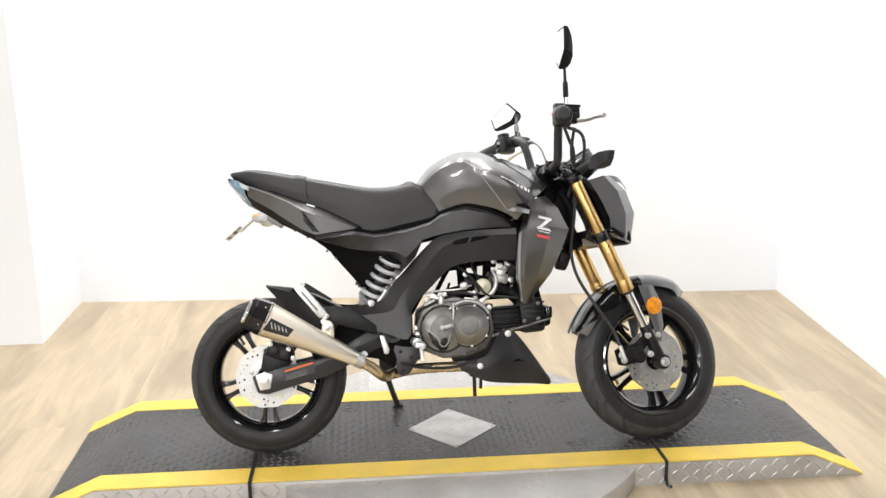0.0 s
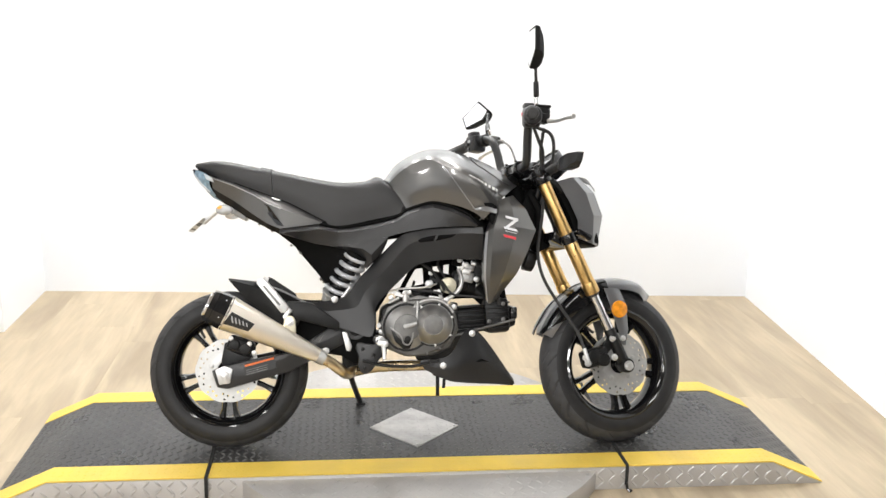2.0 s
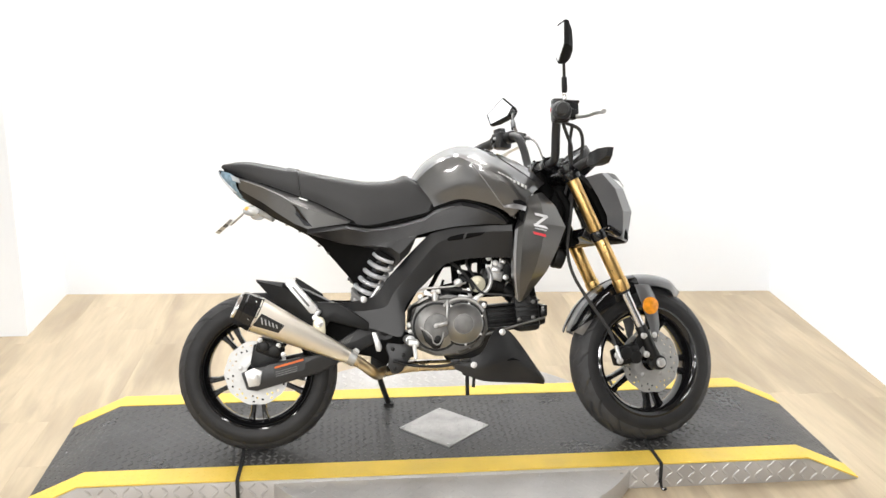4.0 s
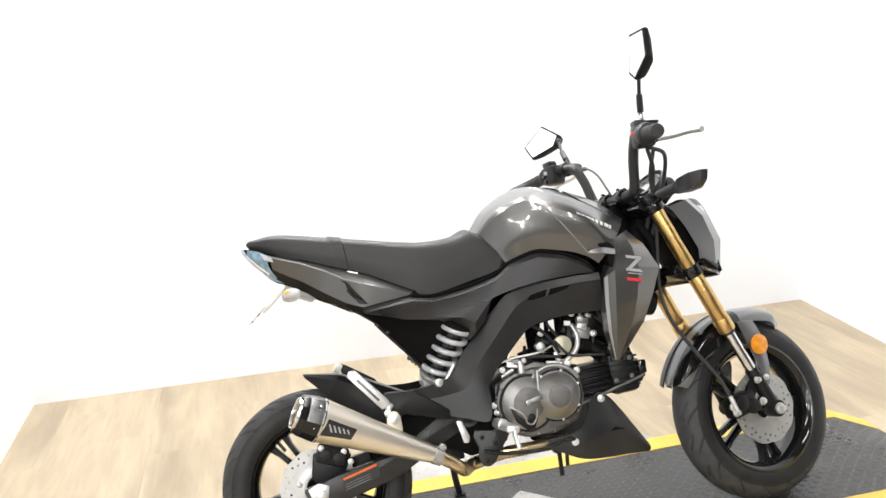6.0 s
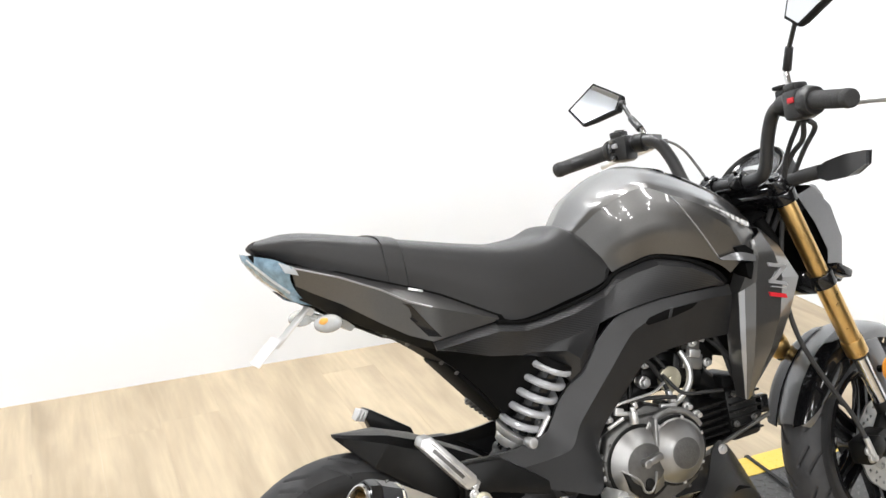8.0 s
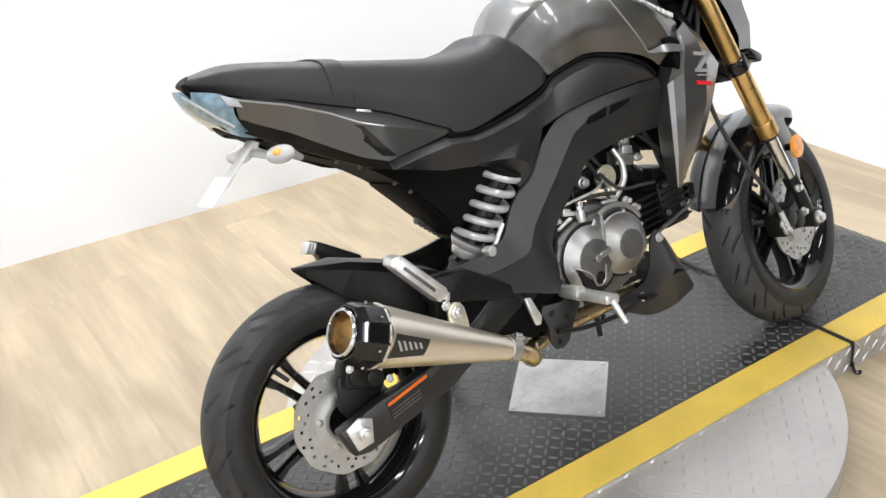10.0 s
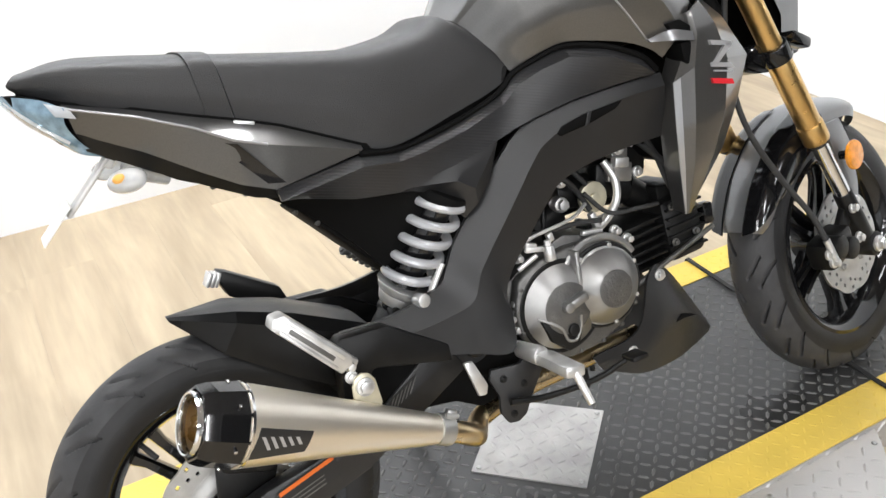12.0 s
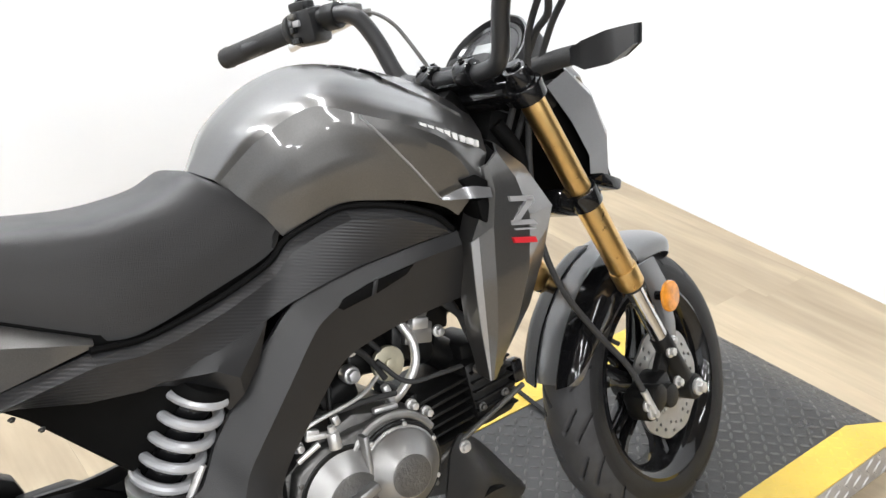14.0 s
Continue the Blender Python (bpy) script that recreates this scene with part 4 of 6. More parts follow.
for s in (-1, 1):
    part("reflector_strip", slab([(-0.060, 0.808), (-0.052, 0.790), (-0.030, 0.782), (-0.036, 0.797)], s * 0.0745, s * 0.0840, 0.0006), M_CLEAR, tail_light, "clear corner of the tail light")
    for k, (a, b) in enumerate((((-0.100, 0.818), (-0.062, 0.772)), ((-0.092, 0.806), (-0.045, 0.756)), ((-0.082, 0.812), (-0.050, 0.778)))):
        part("light_edge", tube([(a[0], s * (0.024 + 0.012 * k), a[1]), ((a[0] + b[0]) / 2 - 0.004, s * (0.050 + 0.006 * k), (a[1] + b[1]) / 2 + 0.002), (b[0], s * (0.058 + 0.006 * k), b[1])], 0.0022, 5, 8), M_CLEAR, tail_light)

# rear indicators and plate
for s in (-1, 1):
    stalk = part("rear_indicator", tube([(0.050, s * 0.045, 0.690), (0.030, s * 0.062, 0.700), (0.018, s * 0.078, 0.706)], 0.008, 4, 12), M_CLEAR, bike, "clear rear indicator with amber bulb")
    part("lens", ball((0.0, s * 0.098, 0.706), 0.0175, (1.35, 1.2, 0.85), 20), M_CLEAR, stalk, "clear lens")
    part("bulb", ball((-0.009, s * 0.111, 0.711), 0.0072, (1.2, 1.0, 0.9), 16), M_BULB, stalk, "amber bulb")
plate_holder = part("plate_bracket", join(box((0.006, 0.036, 0.10), (-0.035, 0, 0.705), 0.003, (0, 48, 0)), box((0.012, 0.03, 0.04), (0.0, 0, 0.735), 0.003, (0, 30, 0))), M_PLATEWHITE, bike,
                    "pale number plate bracket")
plate_m = pose(-0.088, 0, 0.668, 0, 48, 0)
part("number_plate", moved(box((0.002, 0.085, 0.058), (0, 0, 0), 0.0008), plate_m), M_PLATEWHITE, plate_holder, "small white plate with grey bars")
for k in range(3):
    part("plate_bar", moved(box((0.0026, 0.022, 0.012), (0.0004, -0.026 + 0.026 * k, 0.004), 0.0003), plate_m), M_BADGE, plate_holder)
    part("plate_bar", moved(box((0.0026, 0.018, 0.005), (0.0004, -0.026 + 0.026 * k, -0.018), 0.0003), plate_m), M_BADGE, plate_holder)

# side covers
cov_top = [(0.163, -0.141, 0.645), (0.276, -0.142, 0.657), (0.328, -0.131, 0.648), (0.365, -0.130, 0.651), (0.430, -0.125, 0.662), (0.495, -0.119, 0.680), (0.524, -0.117, 0.700),
           (0.560, -0.125, 0.712), (0.601, -0.136, 0.720), (0.659, -0.150, 0.706), (0.708, -0.158, 0.681), (0.732, -0.157, 0.656)]
cov_ridge = [(x, y - 0.013, z - 0.013) for x, y, z in cov_top[:-2]] + [(0.701, -0.164, 0.672), (0.728, -0.159, 0.654)]
cov_low = [(0.186, -0.128, 0.626), (0.262, -0.130, 0.603), (0.320, -0.134, 0.595), (0.350, -0.138, 0.599), (0.413, -0.140, 0.611), (0.473, -0.138, 0.624), (0.500, -0.139, 0.632),
           (0.535, -0.142, 0.640), (0.593, -0.147, 0.649), (0.655, -0.151, 0.6525), (0.700, -0.153, 0.654), (0.726, -0.154, 0.652)]
cov_low, cov_ridge, cov_top = squared([cov_low, cov_ridge, cov_top])
for side in (0, 1):
    bm = surface([cov_low, cov_ridge, cov_top], 4, 4, 0.006, False, False)
    cover = part("side_cover", flip_y(bm) if side else bm, M_RIBBED, bike, "ribbed black plastic side cover under the tank", 16, RAW)
    trim = tube([(p[0], p[1] - 0.001, p[2] + 0.002) for p in cov_top[1:]], 0.0042, 4, 8)
    part("cover_trim", flip_y(trim) if side else trim, M_DARK, cover, "black rubber trim strip")
    rear = surface(squared([[(0.300, -0.120, 0.597), (0.340, -0.124, 0.590), (0.366, -0.126, 0.580), (0.390, -0.126, 0.559), (0.406, -0.125, 0.533)],
                    [(0.315, -0.128, 0.598), (0.360, -0.138, 0.594), (0.398, -0.145, 0.589), (0.422, -0.144, 0.572), (0.424, -0.138, 0.550)],
                    [(0.322, -0.133, 0.597), (0.366, -0.139, 0.603), (0.413, -0.1395, 0.612), (0.472, -0.137, 0.623), (0.451, -0.134, 0.577)]]), 5, 3, 0.006, False, False)
    part("shock_cover", flip_y(rear) if side else rear, M_BLACK, cover, "satin black panel behind the shock", 14)

# sweeping frame covers
fr_up = [(0.196, -0.126, 0.440), (0.268, -0.124, 0.437), (0.342, -0.120, 0.450), (0.364, -0.118, 0.471), (0.383, -0.116, 0.500), (0.413, -0.117, 0.532), (0.445, -0.120, 0.567), (0.478, -0.124, 0.600),
         (0.502, -0.128, 0.622), (0.527, -0.133, 0.635), (0.592, -0.140, 0.646), (0.673, -0.146, 0.650), (0.745, -0.148, 0.651)]
fr_low = [(0.208, -0.130, 0.414), (0.296, -0.142, 0.376), (0.364, -0.150, 0.354), (0.421, -0.156, 0.338), (0.434, -0.150, 0.385), (0.434, -0.144, 0.415), (0.453, -0.140, 0.446), (0.493, -0.139, 0.486),
          (0.528, -0.139, 0.520), (0.556, -0.139, 0.542), (0.607, -0.138, 0.554), (0.673, -0.134, 0.558), (0.750, -0.126, 0.557)]
fr_k = [0.5, 0.42, 0.36, 0.34, 0.36, 0.42, 0.45, 0.42, 0.38, 0.34, 0.24, 0.20, 0.20]
fr_y = [0.136, 0.142, 0.146, 0.148, 0.148, 0.148, 0.149, 0.150, 0.151, 0.151, 0.152, 0.153, 0.152]
fr_ridge = [(u[0] + (l[0] - u[0]) * k, -y, u[2] + (l[2] - u[2]) * k) for u, l, k, y in zip(fr_up, fr_low, fr_k, fr_y)]
fr_low, fr_ridge, fr_up = squared([fr_low, fr_ridge, fr_up])
for side in (0, 1):
    bm = surface([fr_low, fr_ridge, fr_up], 4, 4, 0.008, True, False)
    cover = part("frame_cover", flip_y(bm) if side else bm, M_BLACK, bike, "sweeping satin black frame cover", 12, RAW)
    s = -1 if not side else 1
    # no hole is cut: a black slab puts the slot's shade into colour
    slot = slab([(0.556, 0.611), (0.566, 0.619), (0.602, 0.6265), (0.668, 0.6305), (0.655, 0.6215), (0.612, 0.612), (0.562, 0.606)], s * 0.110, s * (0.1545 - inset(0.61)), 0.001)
    part("air_slot", slot, M_DARK, cover, "black slab painted in for the shaded air slot")
    part("slot_rib", slab([(0.601, 0.610), (0.608, 0.611), (0.616, 0.629), (0.609, 0.628)], s * 0.120, s * (0.1552 - inset(0.61)), 0.0006), M_BLACK, cover)

# tank
tank = [[(0.524, -0.113, 0.706), (0.560, -0.126, 0.719), (0.601, -0.137, 0.727), (0.645, -0.149, 0.719), (0.690, -0.157, 0.706), (0.725, -0.159, 0.689), (0.745, -0.158, 0.672)],
        [(0.508, -0.110, 0.735), (0.552, -0.137, 0.757), (0.601, -0.154, 0.768), (0.650, -0.166, 0.758), (0.698, -0.172, 0.740), (0.738, -0.172, 0.715), (0.762, -0.168, 0.690)],
        [(0.486, -0.100, 0.765), (0.534, -0.133, 0.799), (0.592, -0.155, 0.819), (0.640, -0.174, 0.806), (0.690, -0.183, 0.785), (0.738, -0.184, 0.754), (0.772, -0.174, 0.706)],
        [(0.472, -0.088, 0.783), (0.521, -0.124, 0.824), (0.582, -0.149, 0.847), (0.631, -0.171, 0.827), (0.684, -0.182, 0.802), (0.738, -0.183, 0.768), (0.782, -0.173, 0.715)],
        [(0.469, -0.080, 0.788), (0.517, -0.112, 0.833), (0.583, -0.136, 0.857), (0.637, -0.156, 0.842), (0.694, -0.170, 0.815), (0.752, -0.172, 0.779), (0.805, -0.160, 0.738)],
        [(0.465, -0.060, 0.792), (0.512, -0.085, 0.843), (0.585, -0.105, 0.870), (0.648, -0.116, 0.866), (0.715, -0.122, 0.838), (0.778, -0.122, 0.803), (0.832, -0.115, 0.760)],
        [(0.461, -0.030, 0.797), (0.506, -0.045, 0.850), (0.583, -0.055, 0.887), (0.652, -0.060, 0.884), (0.725, -0.062, 0.857), (0.790, -0.062, 0.826), (0.856, -0.060, 0.778)],
        [(0.459, 0.0, 0.798), (0.503, 0.0, 0.851), (0.580, 0.0, 0.890), (0.654, 0.0, 0.890), (0.728, 0.0, 0.863), (0.795, 0.0, 0.832), (0.862, 0.0, 0.782)]]
tank_bm = surface(mirrored(squared(tank)), 8, 3, 0.0, True, False)
tank_skin = BVHTree.FromBMesh(tank_bm)
tank_ob = part("fuel_tank", tank_bm, M_PAINT, bike, "graphite metallic fuel tank with sculpted sides", 21, RAW)
part("filler_cap", join(rod((0.672, 0, 0.850), (0.680, 0, 0.8800), 0.032, 0.031, 32, 0.002), rod((0.680, 0, 0.879), (0.6808, 0, 0.8820), 0.020, 0.018, 24, 0.001)), M_GLOSSBLACK, tank_ob, "gloss black filler cap")
top_rows = []
for px, half in ((0.718, 0.052), (0.735, 0.082), (0.775, 0.092), (0.808, 0.082), (0.830, 0.064)):
    row = []
    for f_ in (1.0, 0.985, 0.5, 0.0):
        hit = tank_skin.ray_cast(Vector((px, -half * f_, 1.2)), Vector((0, 0, -1)))[0]
        row.append((px, -half * f_, (hit.z if hit else 0.78) + (-0.001 if f_ == 1.0 else 0.0045)))
    top_rows.append(row)
part("tank_top_panel", surface(mirrored([[r[k] for r in top_rows] for k in range(4)]), 4, 2, 0.0, False, False), M_PAINT, tank_ob, "raised graphite panel on top of the tank", 20)
# near-black filler blocks put in for the shade inside the body
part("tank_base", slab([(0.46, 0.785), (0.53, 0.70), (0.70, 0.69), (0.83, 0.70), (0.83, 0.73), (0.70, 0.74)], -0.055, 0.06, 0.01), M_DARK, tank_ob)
part("body_core", slab([(0.17, 0.640), (0.30, 0.655), (0.40, 0.665), (0.52, 0.700), (0.60, 0.720), (0.70, 0.705), (0.765, 0.67), (0.745, 0.62), (0.66, 0.640), (0.55, 0.638), (0.46, 0.626), (0.38, 0.600), (0.25, 0.605)], -0.070, 0.080, 0.004), M_DARK, bike, "near-black filler block for the shaded space under seat and tank")

# shrouds
sh_back = [(0.775, -0.150, 0.722), (0.772, -0.150, 0.692), (0.754, -0.138, 0.640), (0.744, -0.130, 0.573), (0.744, -0.125, 0.505), (0.757, -0.112, 0.437)]
sh_edge = [(0.785, -0.176, 0.726), (0.782, -0.180, 0.694), (0.752, -0.165, 0.634), (0.747, -0.163, 0.573), (0.747, -0.156, 0.505), (0.760, -0.133, 0.432)]
sh_strip = [(0.790, -0.180, 0.728), (0.788, -0.188, 0.694), (0.774, -0.190, 0.651), (0.767, -0.183, 0.573), (0.763, -0.169, 0.505), (0.764, -0.135, 0.431)]
sh_mid = [(0.815, -0.168, 0.738), (0.828, -0.182, 0.700), (0.834, -0.190, 0.650), (0.824, -0.182, 0.580), (0.805, -0.164, 0.515), (0.770, -0.133, 0.431)]
sh_front = [(0.835, -0.138, 0.744), (0.872, -0.144, 0.705), (0.900, -0.155, 0.642), (0.875, -0.148, 0.577), (0.845, -0.138, 0.515), (0.782, -0.122, 0.436)]
sh_in = [(0.845, -0.10, 0.746), (0.875, -0.105, 0.702), (0.897, -0.115, 0.640), (0.873, -0.115, 0.575), (0.842, -0.112, 0.513), (0.780, -0.110, 0.440)]
GRAPHIC = [([(0.806, 0.682), (0.842, 0.673), (0.843, 0.666), (0.807, 0.675)], M_DECAL, "silver zigzag graphic"), ([(0.834, 0.672), (0.843, 0.668), (0.813, 0.646), (0.803, 0.648)], M_DECAL, "silver zigzag graphic"),
           ([(0.802, 0.651), (0.836, 0.643), (0.842, 0.635), (0.802, 0.645)], M_DECAL, "silver zigzag graphic"), ([(0.806, 0.6395), (0.838, 0.6315), (0.838, 0.6295), (0.806, 0.6370)], M_DECAL, "thin silver bar"),
           ([(0.800, 0.629), (0.802, 0.621), (0.837, 0.612), (0.835, 0.620)], M_RED, "red graphic bar")]
sh_back, sh_edge, sh_strip, sh_mid, sh_front, sh_in = squared([sh_back, sh_edge, sh_strip, sh_mid, sh_front, sh_in])
for side in (0, 1):
    bm = surface([sh_back, sh_edge, sh_strip, sh_mid, sh_front, sh_in], 6, 4, 0.004, False, False)
    shroud = part("radiator_shroud", flip_y(bm) if side else bm, M_PAINT, bike, "graphite metallic side shroud with silver and red graphic", 14, RAW)
    # strip in paler paint for the light this rear edge catches
    strip = [[(x - 0.001, yy - 0.0012, z) for x, yy, z in sh_edge[2:]], [(a[0] + 0.35 * (b[0] - a[0]) - 0.001, a[1] + 0.35 * (b[1] - a[1]) - 0.0012, a[2] + 0.35 * (b[2] - a[2])) for a, b in zip(sh_edge[2:], sh_strip[2:])]]
    edge = surface(strip, 2, 2, 0.002, False, False)
    part("shroud_edge_light", flip_y(edge) if side else edge, M_EDGEGLINT, shroud, "rear edge with the light it catches painted silver grey")
    s = 1 if side else -1
    # pale line laid on the tank as the highlight of the panel edge
    seam_pts = []
    for k in range(15):
        px, pz = 0.629 + (0.722 - 0.629) * k / 14, 0.826 + (0.700 - 0.826) * k / 14
        hit = tank_skin.ray_cast(Vector((px, -0.5, pz)), Vector((0, 1, 0)))[0]
        if hit:
            seam_pts.append((px, hit.y - 0.0002, pz))
    seam = tube(seam_pts, 0.0016, 1, 8, smooth=False)
    part("seam_highlight", flip_y(seam) if side else seam, M_EDGEGLINT, tank_ob, "painted highlight along the edge of the front panel")
    blade_ = surface(squared([[(0.717, -0.170, 0.703), (0.750, -0.180, 0.709), (0.783, -0.186, 0.700)], [(0.720, -0.171, 0.699), (0.750, -0.187, 0.694), (0.780, -0.191, 0.688)]]), 4, 2, 0.003, True, False)
    part("shroud_blade", flip_y(blade_) if side else blade_, M_PAINT_LIGHT, shroud, "lighter silver grey air scoop blade")
    for q, mat, words in GRAPHIC:
        part("graphic_bar", slab(q, s * (0.1925 - inset(0.82)), s * 0.140), mat, shroud, words)
    # vent openings are solid black slabs, their inner shade given by colour
    part("vent", slab([(0.744, 0.718), (0.768, 0.720), (0.784, 0.708), (0.782, 0.698), (0.758, 0.700)], s * 0.110, s * (0.1815 - inset(0.765)), 0.002), M_DARK, shroud, "black slab painted in for the shaded vent opening")
    part("vent", slab([(0.762, 0.688), (0.780, 0.688), (0.779, 0.660), (0.770, 0.656), (0.764, 0.664)], s * 0.110, s * (0.1825 - inset(0.77)), 0.002), M_DARK, shroud, "black slab painted in for the shaded vent opening")
    for k, w in enumerate((0.0085, 0.0072, 0.0088, 0.0072, 0.0062, 0.0060, 0.0070, 0.0035)):
        x0 = 0.7035 + 0.0112 * k
        z0 = 0.8015 - 0.0058 * k
        yy = 0.1795 - 0.00055 * k
        part("name_bar", slab([(x0, z0), (x0 - 0.0008, z0 - 0.0080), (x0 + w - 0.0008, z0 - 0.0080 - w * 0.52), (x0 + w, z0 - w * 0.52)], s * 0.110, s * (yy - inset(x0))), M_PLATEWHITE, tank_ob)

# lower cowls
cw_up = [(0.560, -0.112, 0.270), (0.645, -0.114, 0.284), (0.695, -0.094, 0.354), (0.745, -0.070, 0.343), (0.852, -0.014, 0.202)]
cw_ridge = [(0.565, -0.1135, 0.258), (0.648, -0.1165, 0.246), (0.712, -0.104, 0.272), (0.768, -0.079, 0.262), (0.854, -0.017, 0.192)]
cw_low = [(0.575, -0.108, 0.243), (0.645, -0.106, 0.210), (0.720, -0.090, 0.200), (0.780, -0.060, 0.194), (0.850, -0.014, 0.183)]
for side in (0, 1):
    bm = surface([cw_low, cw_ridge, cw_up], 6, 4, 0.004, True, False)
    cowl = part("belly_cowl", flip_y(bm) if side else bm, M_BLACK, bike, "pointed satin black belly cowl under the engine", 40)
    s = 1 if side else -1
    # scoop opening drawn as a black slab, its shade in the colour
    part("cowl_scoop", slab([(0.722, 0.262), (0.742, 0.272), (0.768, 0.262), (0.745, 0.2645)], s * 0.085, s * 0.0975, 0.001), M_DARK, cowl)
    part("cowl_bolt", bolt((0.716, s * 0.090, 0.346), 0.0065, 0.009, (0, s, 0)), M_ALLOY_BRIGHT, cowl)
    part("cowl_bolt", bolt((0.628, s * 0.114, 0.255), 0.0065, 0.007, (0, s, 0)), M_ALLOY_BRIGHT, cowl)

# engine
case = slab([(0.446, 0.36), (0.452, 0.42), (0.50, 0.447), (0.56, 0.462), (0.62, 0.445), (0.668, 0.42), (0.676, 0.36), (0.655, 0.305), (0.60, 0.282), (0.52, 0.280), (0.462, 0.305)], -0.095, 0.10, 0.008)
engine = part("engine", case, M_CASE, bike, "air-cooled single cylinder engine with aluminium covers")


def dome(at, r, depth, flat, seg=56, lip=0.003):
    """A round cover that faces right: a drum with a wide cone up to a flat face."""
    p = [(r + lip, 0.0), (r + lip, -depth * 0.3), (r, -depth * 0.36), (r * 0.97, -depth * 0.45), (r * flat, -depth), (r * flat * 0.96, -depth - 0.0012), (0.0, -depth - 0.0012)]
    return moved(revolve(p, seg), Matrix.Translation(at))


big = slab([(0.446, 0.380), (0.462, 0.425), (0.505, 0.444), (0.552, 0.448), (0.60, 0.446), (0.645, 0.425), (0.660, 0.380), (0.652, 0.335), (0.62, 0.303), (0.57, 0.286), (0.52, 0.284), (0.474, 0.306), (0.450, 0.343)], -0.094, -0.116, 0.006, 3)
part("side_case", big, M_CASE, engine, "dull cast side case")
SC, CC = Vector((0.523, -0.108, 0.367)), Vector((0.597, -0.112, 0.375))
for c, gr in ((SC, 0.0700), (CC, 0.0640)):
    part("gasket_ring", moved(revolve([(gr - 0.012, 0), (gr, 0), (gr, -0.008), (gr - 0.002, -0.0095), (gr - 0.012, -0.0095)], 56, True), Matrix.Translation(c)), M_CASEBLACK, engine, "black gasket band round the cover")
part("stator_cover", dome(SC, 0.0640, 0.024, 0.62), M_ALLOY, engine, "round cast aluminium cover", 26)
part("stator_face", rod(SC + Vector((0, -0.0250, 0)), SC + Vector((0, -0.0266, 0)), 0.0385, 0.0375, 40, 0.0006), M_CASE, engine, "darker flat face of the round cover")
part("clutch_cover", dome(CC, 0.0560, 0.037, 0.54), M_ALLOY, engine, "round bevelled aluminium clutch cover", 26)
part("cover_face", rod(CC + Vector((0, -0.0378, 0)), CC + Vector((0, -0.0394, 0)), 0.0285, 0.0275, 40, 0.0006), M_CASE, engine, "darker flat face of the clutch cover")
for k in range(7):
    a = radians(20 + 360 * k / 7)
    part("cover_bolt", bolt(CC + Vector((0.0600 * math.cos(a), -0.004, 0.0600 * math.sin(a))), 0.0036, 0.008), M_ALLOY_BRIGHT, engine)
part("case_rib", join(box((0.007, 0.020, 0.082), (0.552, -0.124, 0.402), 0.002, (0, 3, 0)), box((0.036, 0.018, 0.013), (0.535, -0.137, 0.375), 0.003, (0, -14, 0)), rod((0.519, -0.128, 0.371), (0.519, -0.147, 0.371), 0.0080, 0.0075, 18, 0.001)), M_ALLOY, engine, "cast rib between the covers")
# recess has no depth: its shade is a black slab level with the cover
part("cover_recess", slab([(0.476, 0.362), (0.490, 0.356), (0.512, 0.352), (0.538, 0.350), (0.541, 0.330), (0.530, 0.306), (0.512, 0.304), (0.488, 0.326)], -0.118, -0.1336, 0.003), M_CASEBLACK, engine, "black slab painted in for the shaded recess in the round cover")
part("recess_rim", tube([(0.474, -0.128, 0.366), (0.492, -0.1345, 0.354), (0.506, -0.136, 0.340), (0.512, -0.135, 0.322), (0.526, -0.134, 0.318), (0.536, -0.135, 0.332), (0.540, -0.136, 0.352)], 0.0023, 5, 10), M_ALLOY, engine, "cast rim of the recess")
part("oil_filler", rod((0.524, -0.118, 0.334), (0.524, -0.139, 0.334), 0.0105, 0.009, 16, 0.002), M_CASEBLACK, engine)
part("case_band", tube([(CC.x - 0.002 + 0.0690 * math.cos(radians(a)), -0.114, CC.z + 0.003 + 0.0690 * math.sin(radians(a))) for a in range(26, 150, 8)], 0.0060, 2, 10), M_ALLOY, engine, "cast aluminium case rim")
for a in (150, 172, 196, 218, 240, 262, 284, 306, 330):
    part("case_bolt", bolt((0.556 + 0.106 * math.cos(radians(a)), -0.108, 0.370 + 0.081 * math.sin(radians(a))), 0.0036, 0.009), M_CASE, engine)
for bx, by, bz in ((0.444, -0.098, 0.372), (0.449, -0.098, 0.354), (0.478, -0.093, 0.452), (0.640, -0.103, 0.445), (0.662, -0.098, 0.425), (0.447, -0.098, 0.330)):
    part("engine_bolt", bolt((bx, by, bz), 0.0055, 0.016), M_ALLOY_BRIGHT, engine)
for at, size, ry in (((0.497, -0.106, 0.466), (0.018, 0.010, 0.009), 20), ((0.532, -0.104, 0.468), (0.010, 0.010, 0.013), -10), ((0.622, -0.085, 0.462), (0.010, 0.012, 0.030), -15), ((0.606, -0.098, 0.452), (0.036, 0.010, 0.008), 8),
                     ((0.705, -0.055, 0.528), (0.026, 0.014, 0.016), 14), ((0.728, -0.050, 0.552), (0.016, 0.012, 0.010), 30), ((0.462, -0.106, 0.404), (0.011, 0.012, 0.040), 28)):
    part("case_fitting", box(size, at, 0.0025, (0, ry, 0)), M_ALLOY_BRIGHT, engine)
part("clutch_wire", tube([(0.470, -0.104, 0.470), (0.505, -0.108, 0.478), (0.575, -0.10, 0.482), (0.612, -0.085, 0.492)], 0.0028, 5, 8), M_ALLOY_BRIGHT, engine, "bare clutch cable")
part("wire_loom", tube([(0.745, -0.05, 0.575), (0.762, -0.066, 0.53), (0.775, -0.075, 0.47), (0.80, -0.078, 0.44)], 0.0045), M_GRIP, engine)
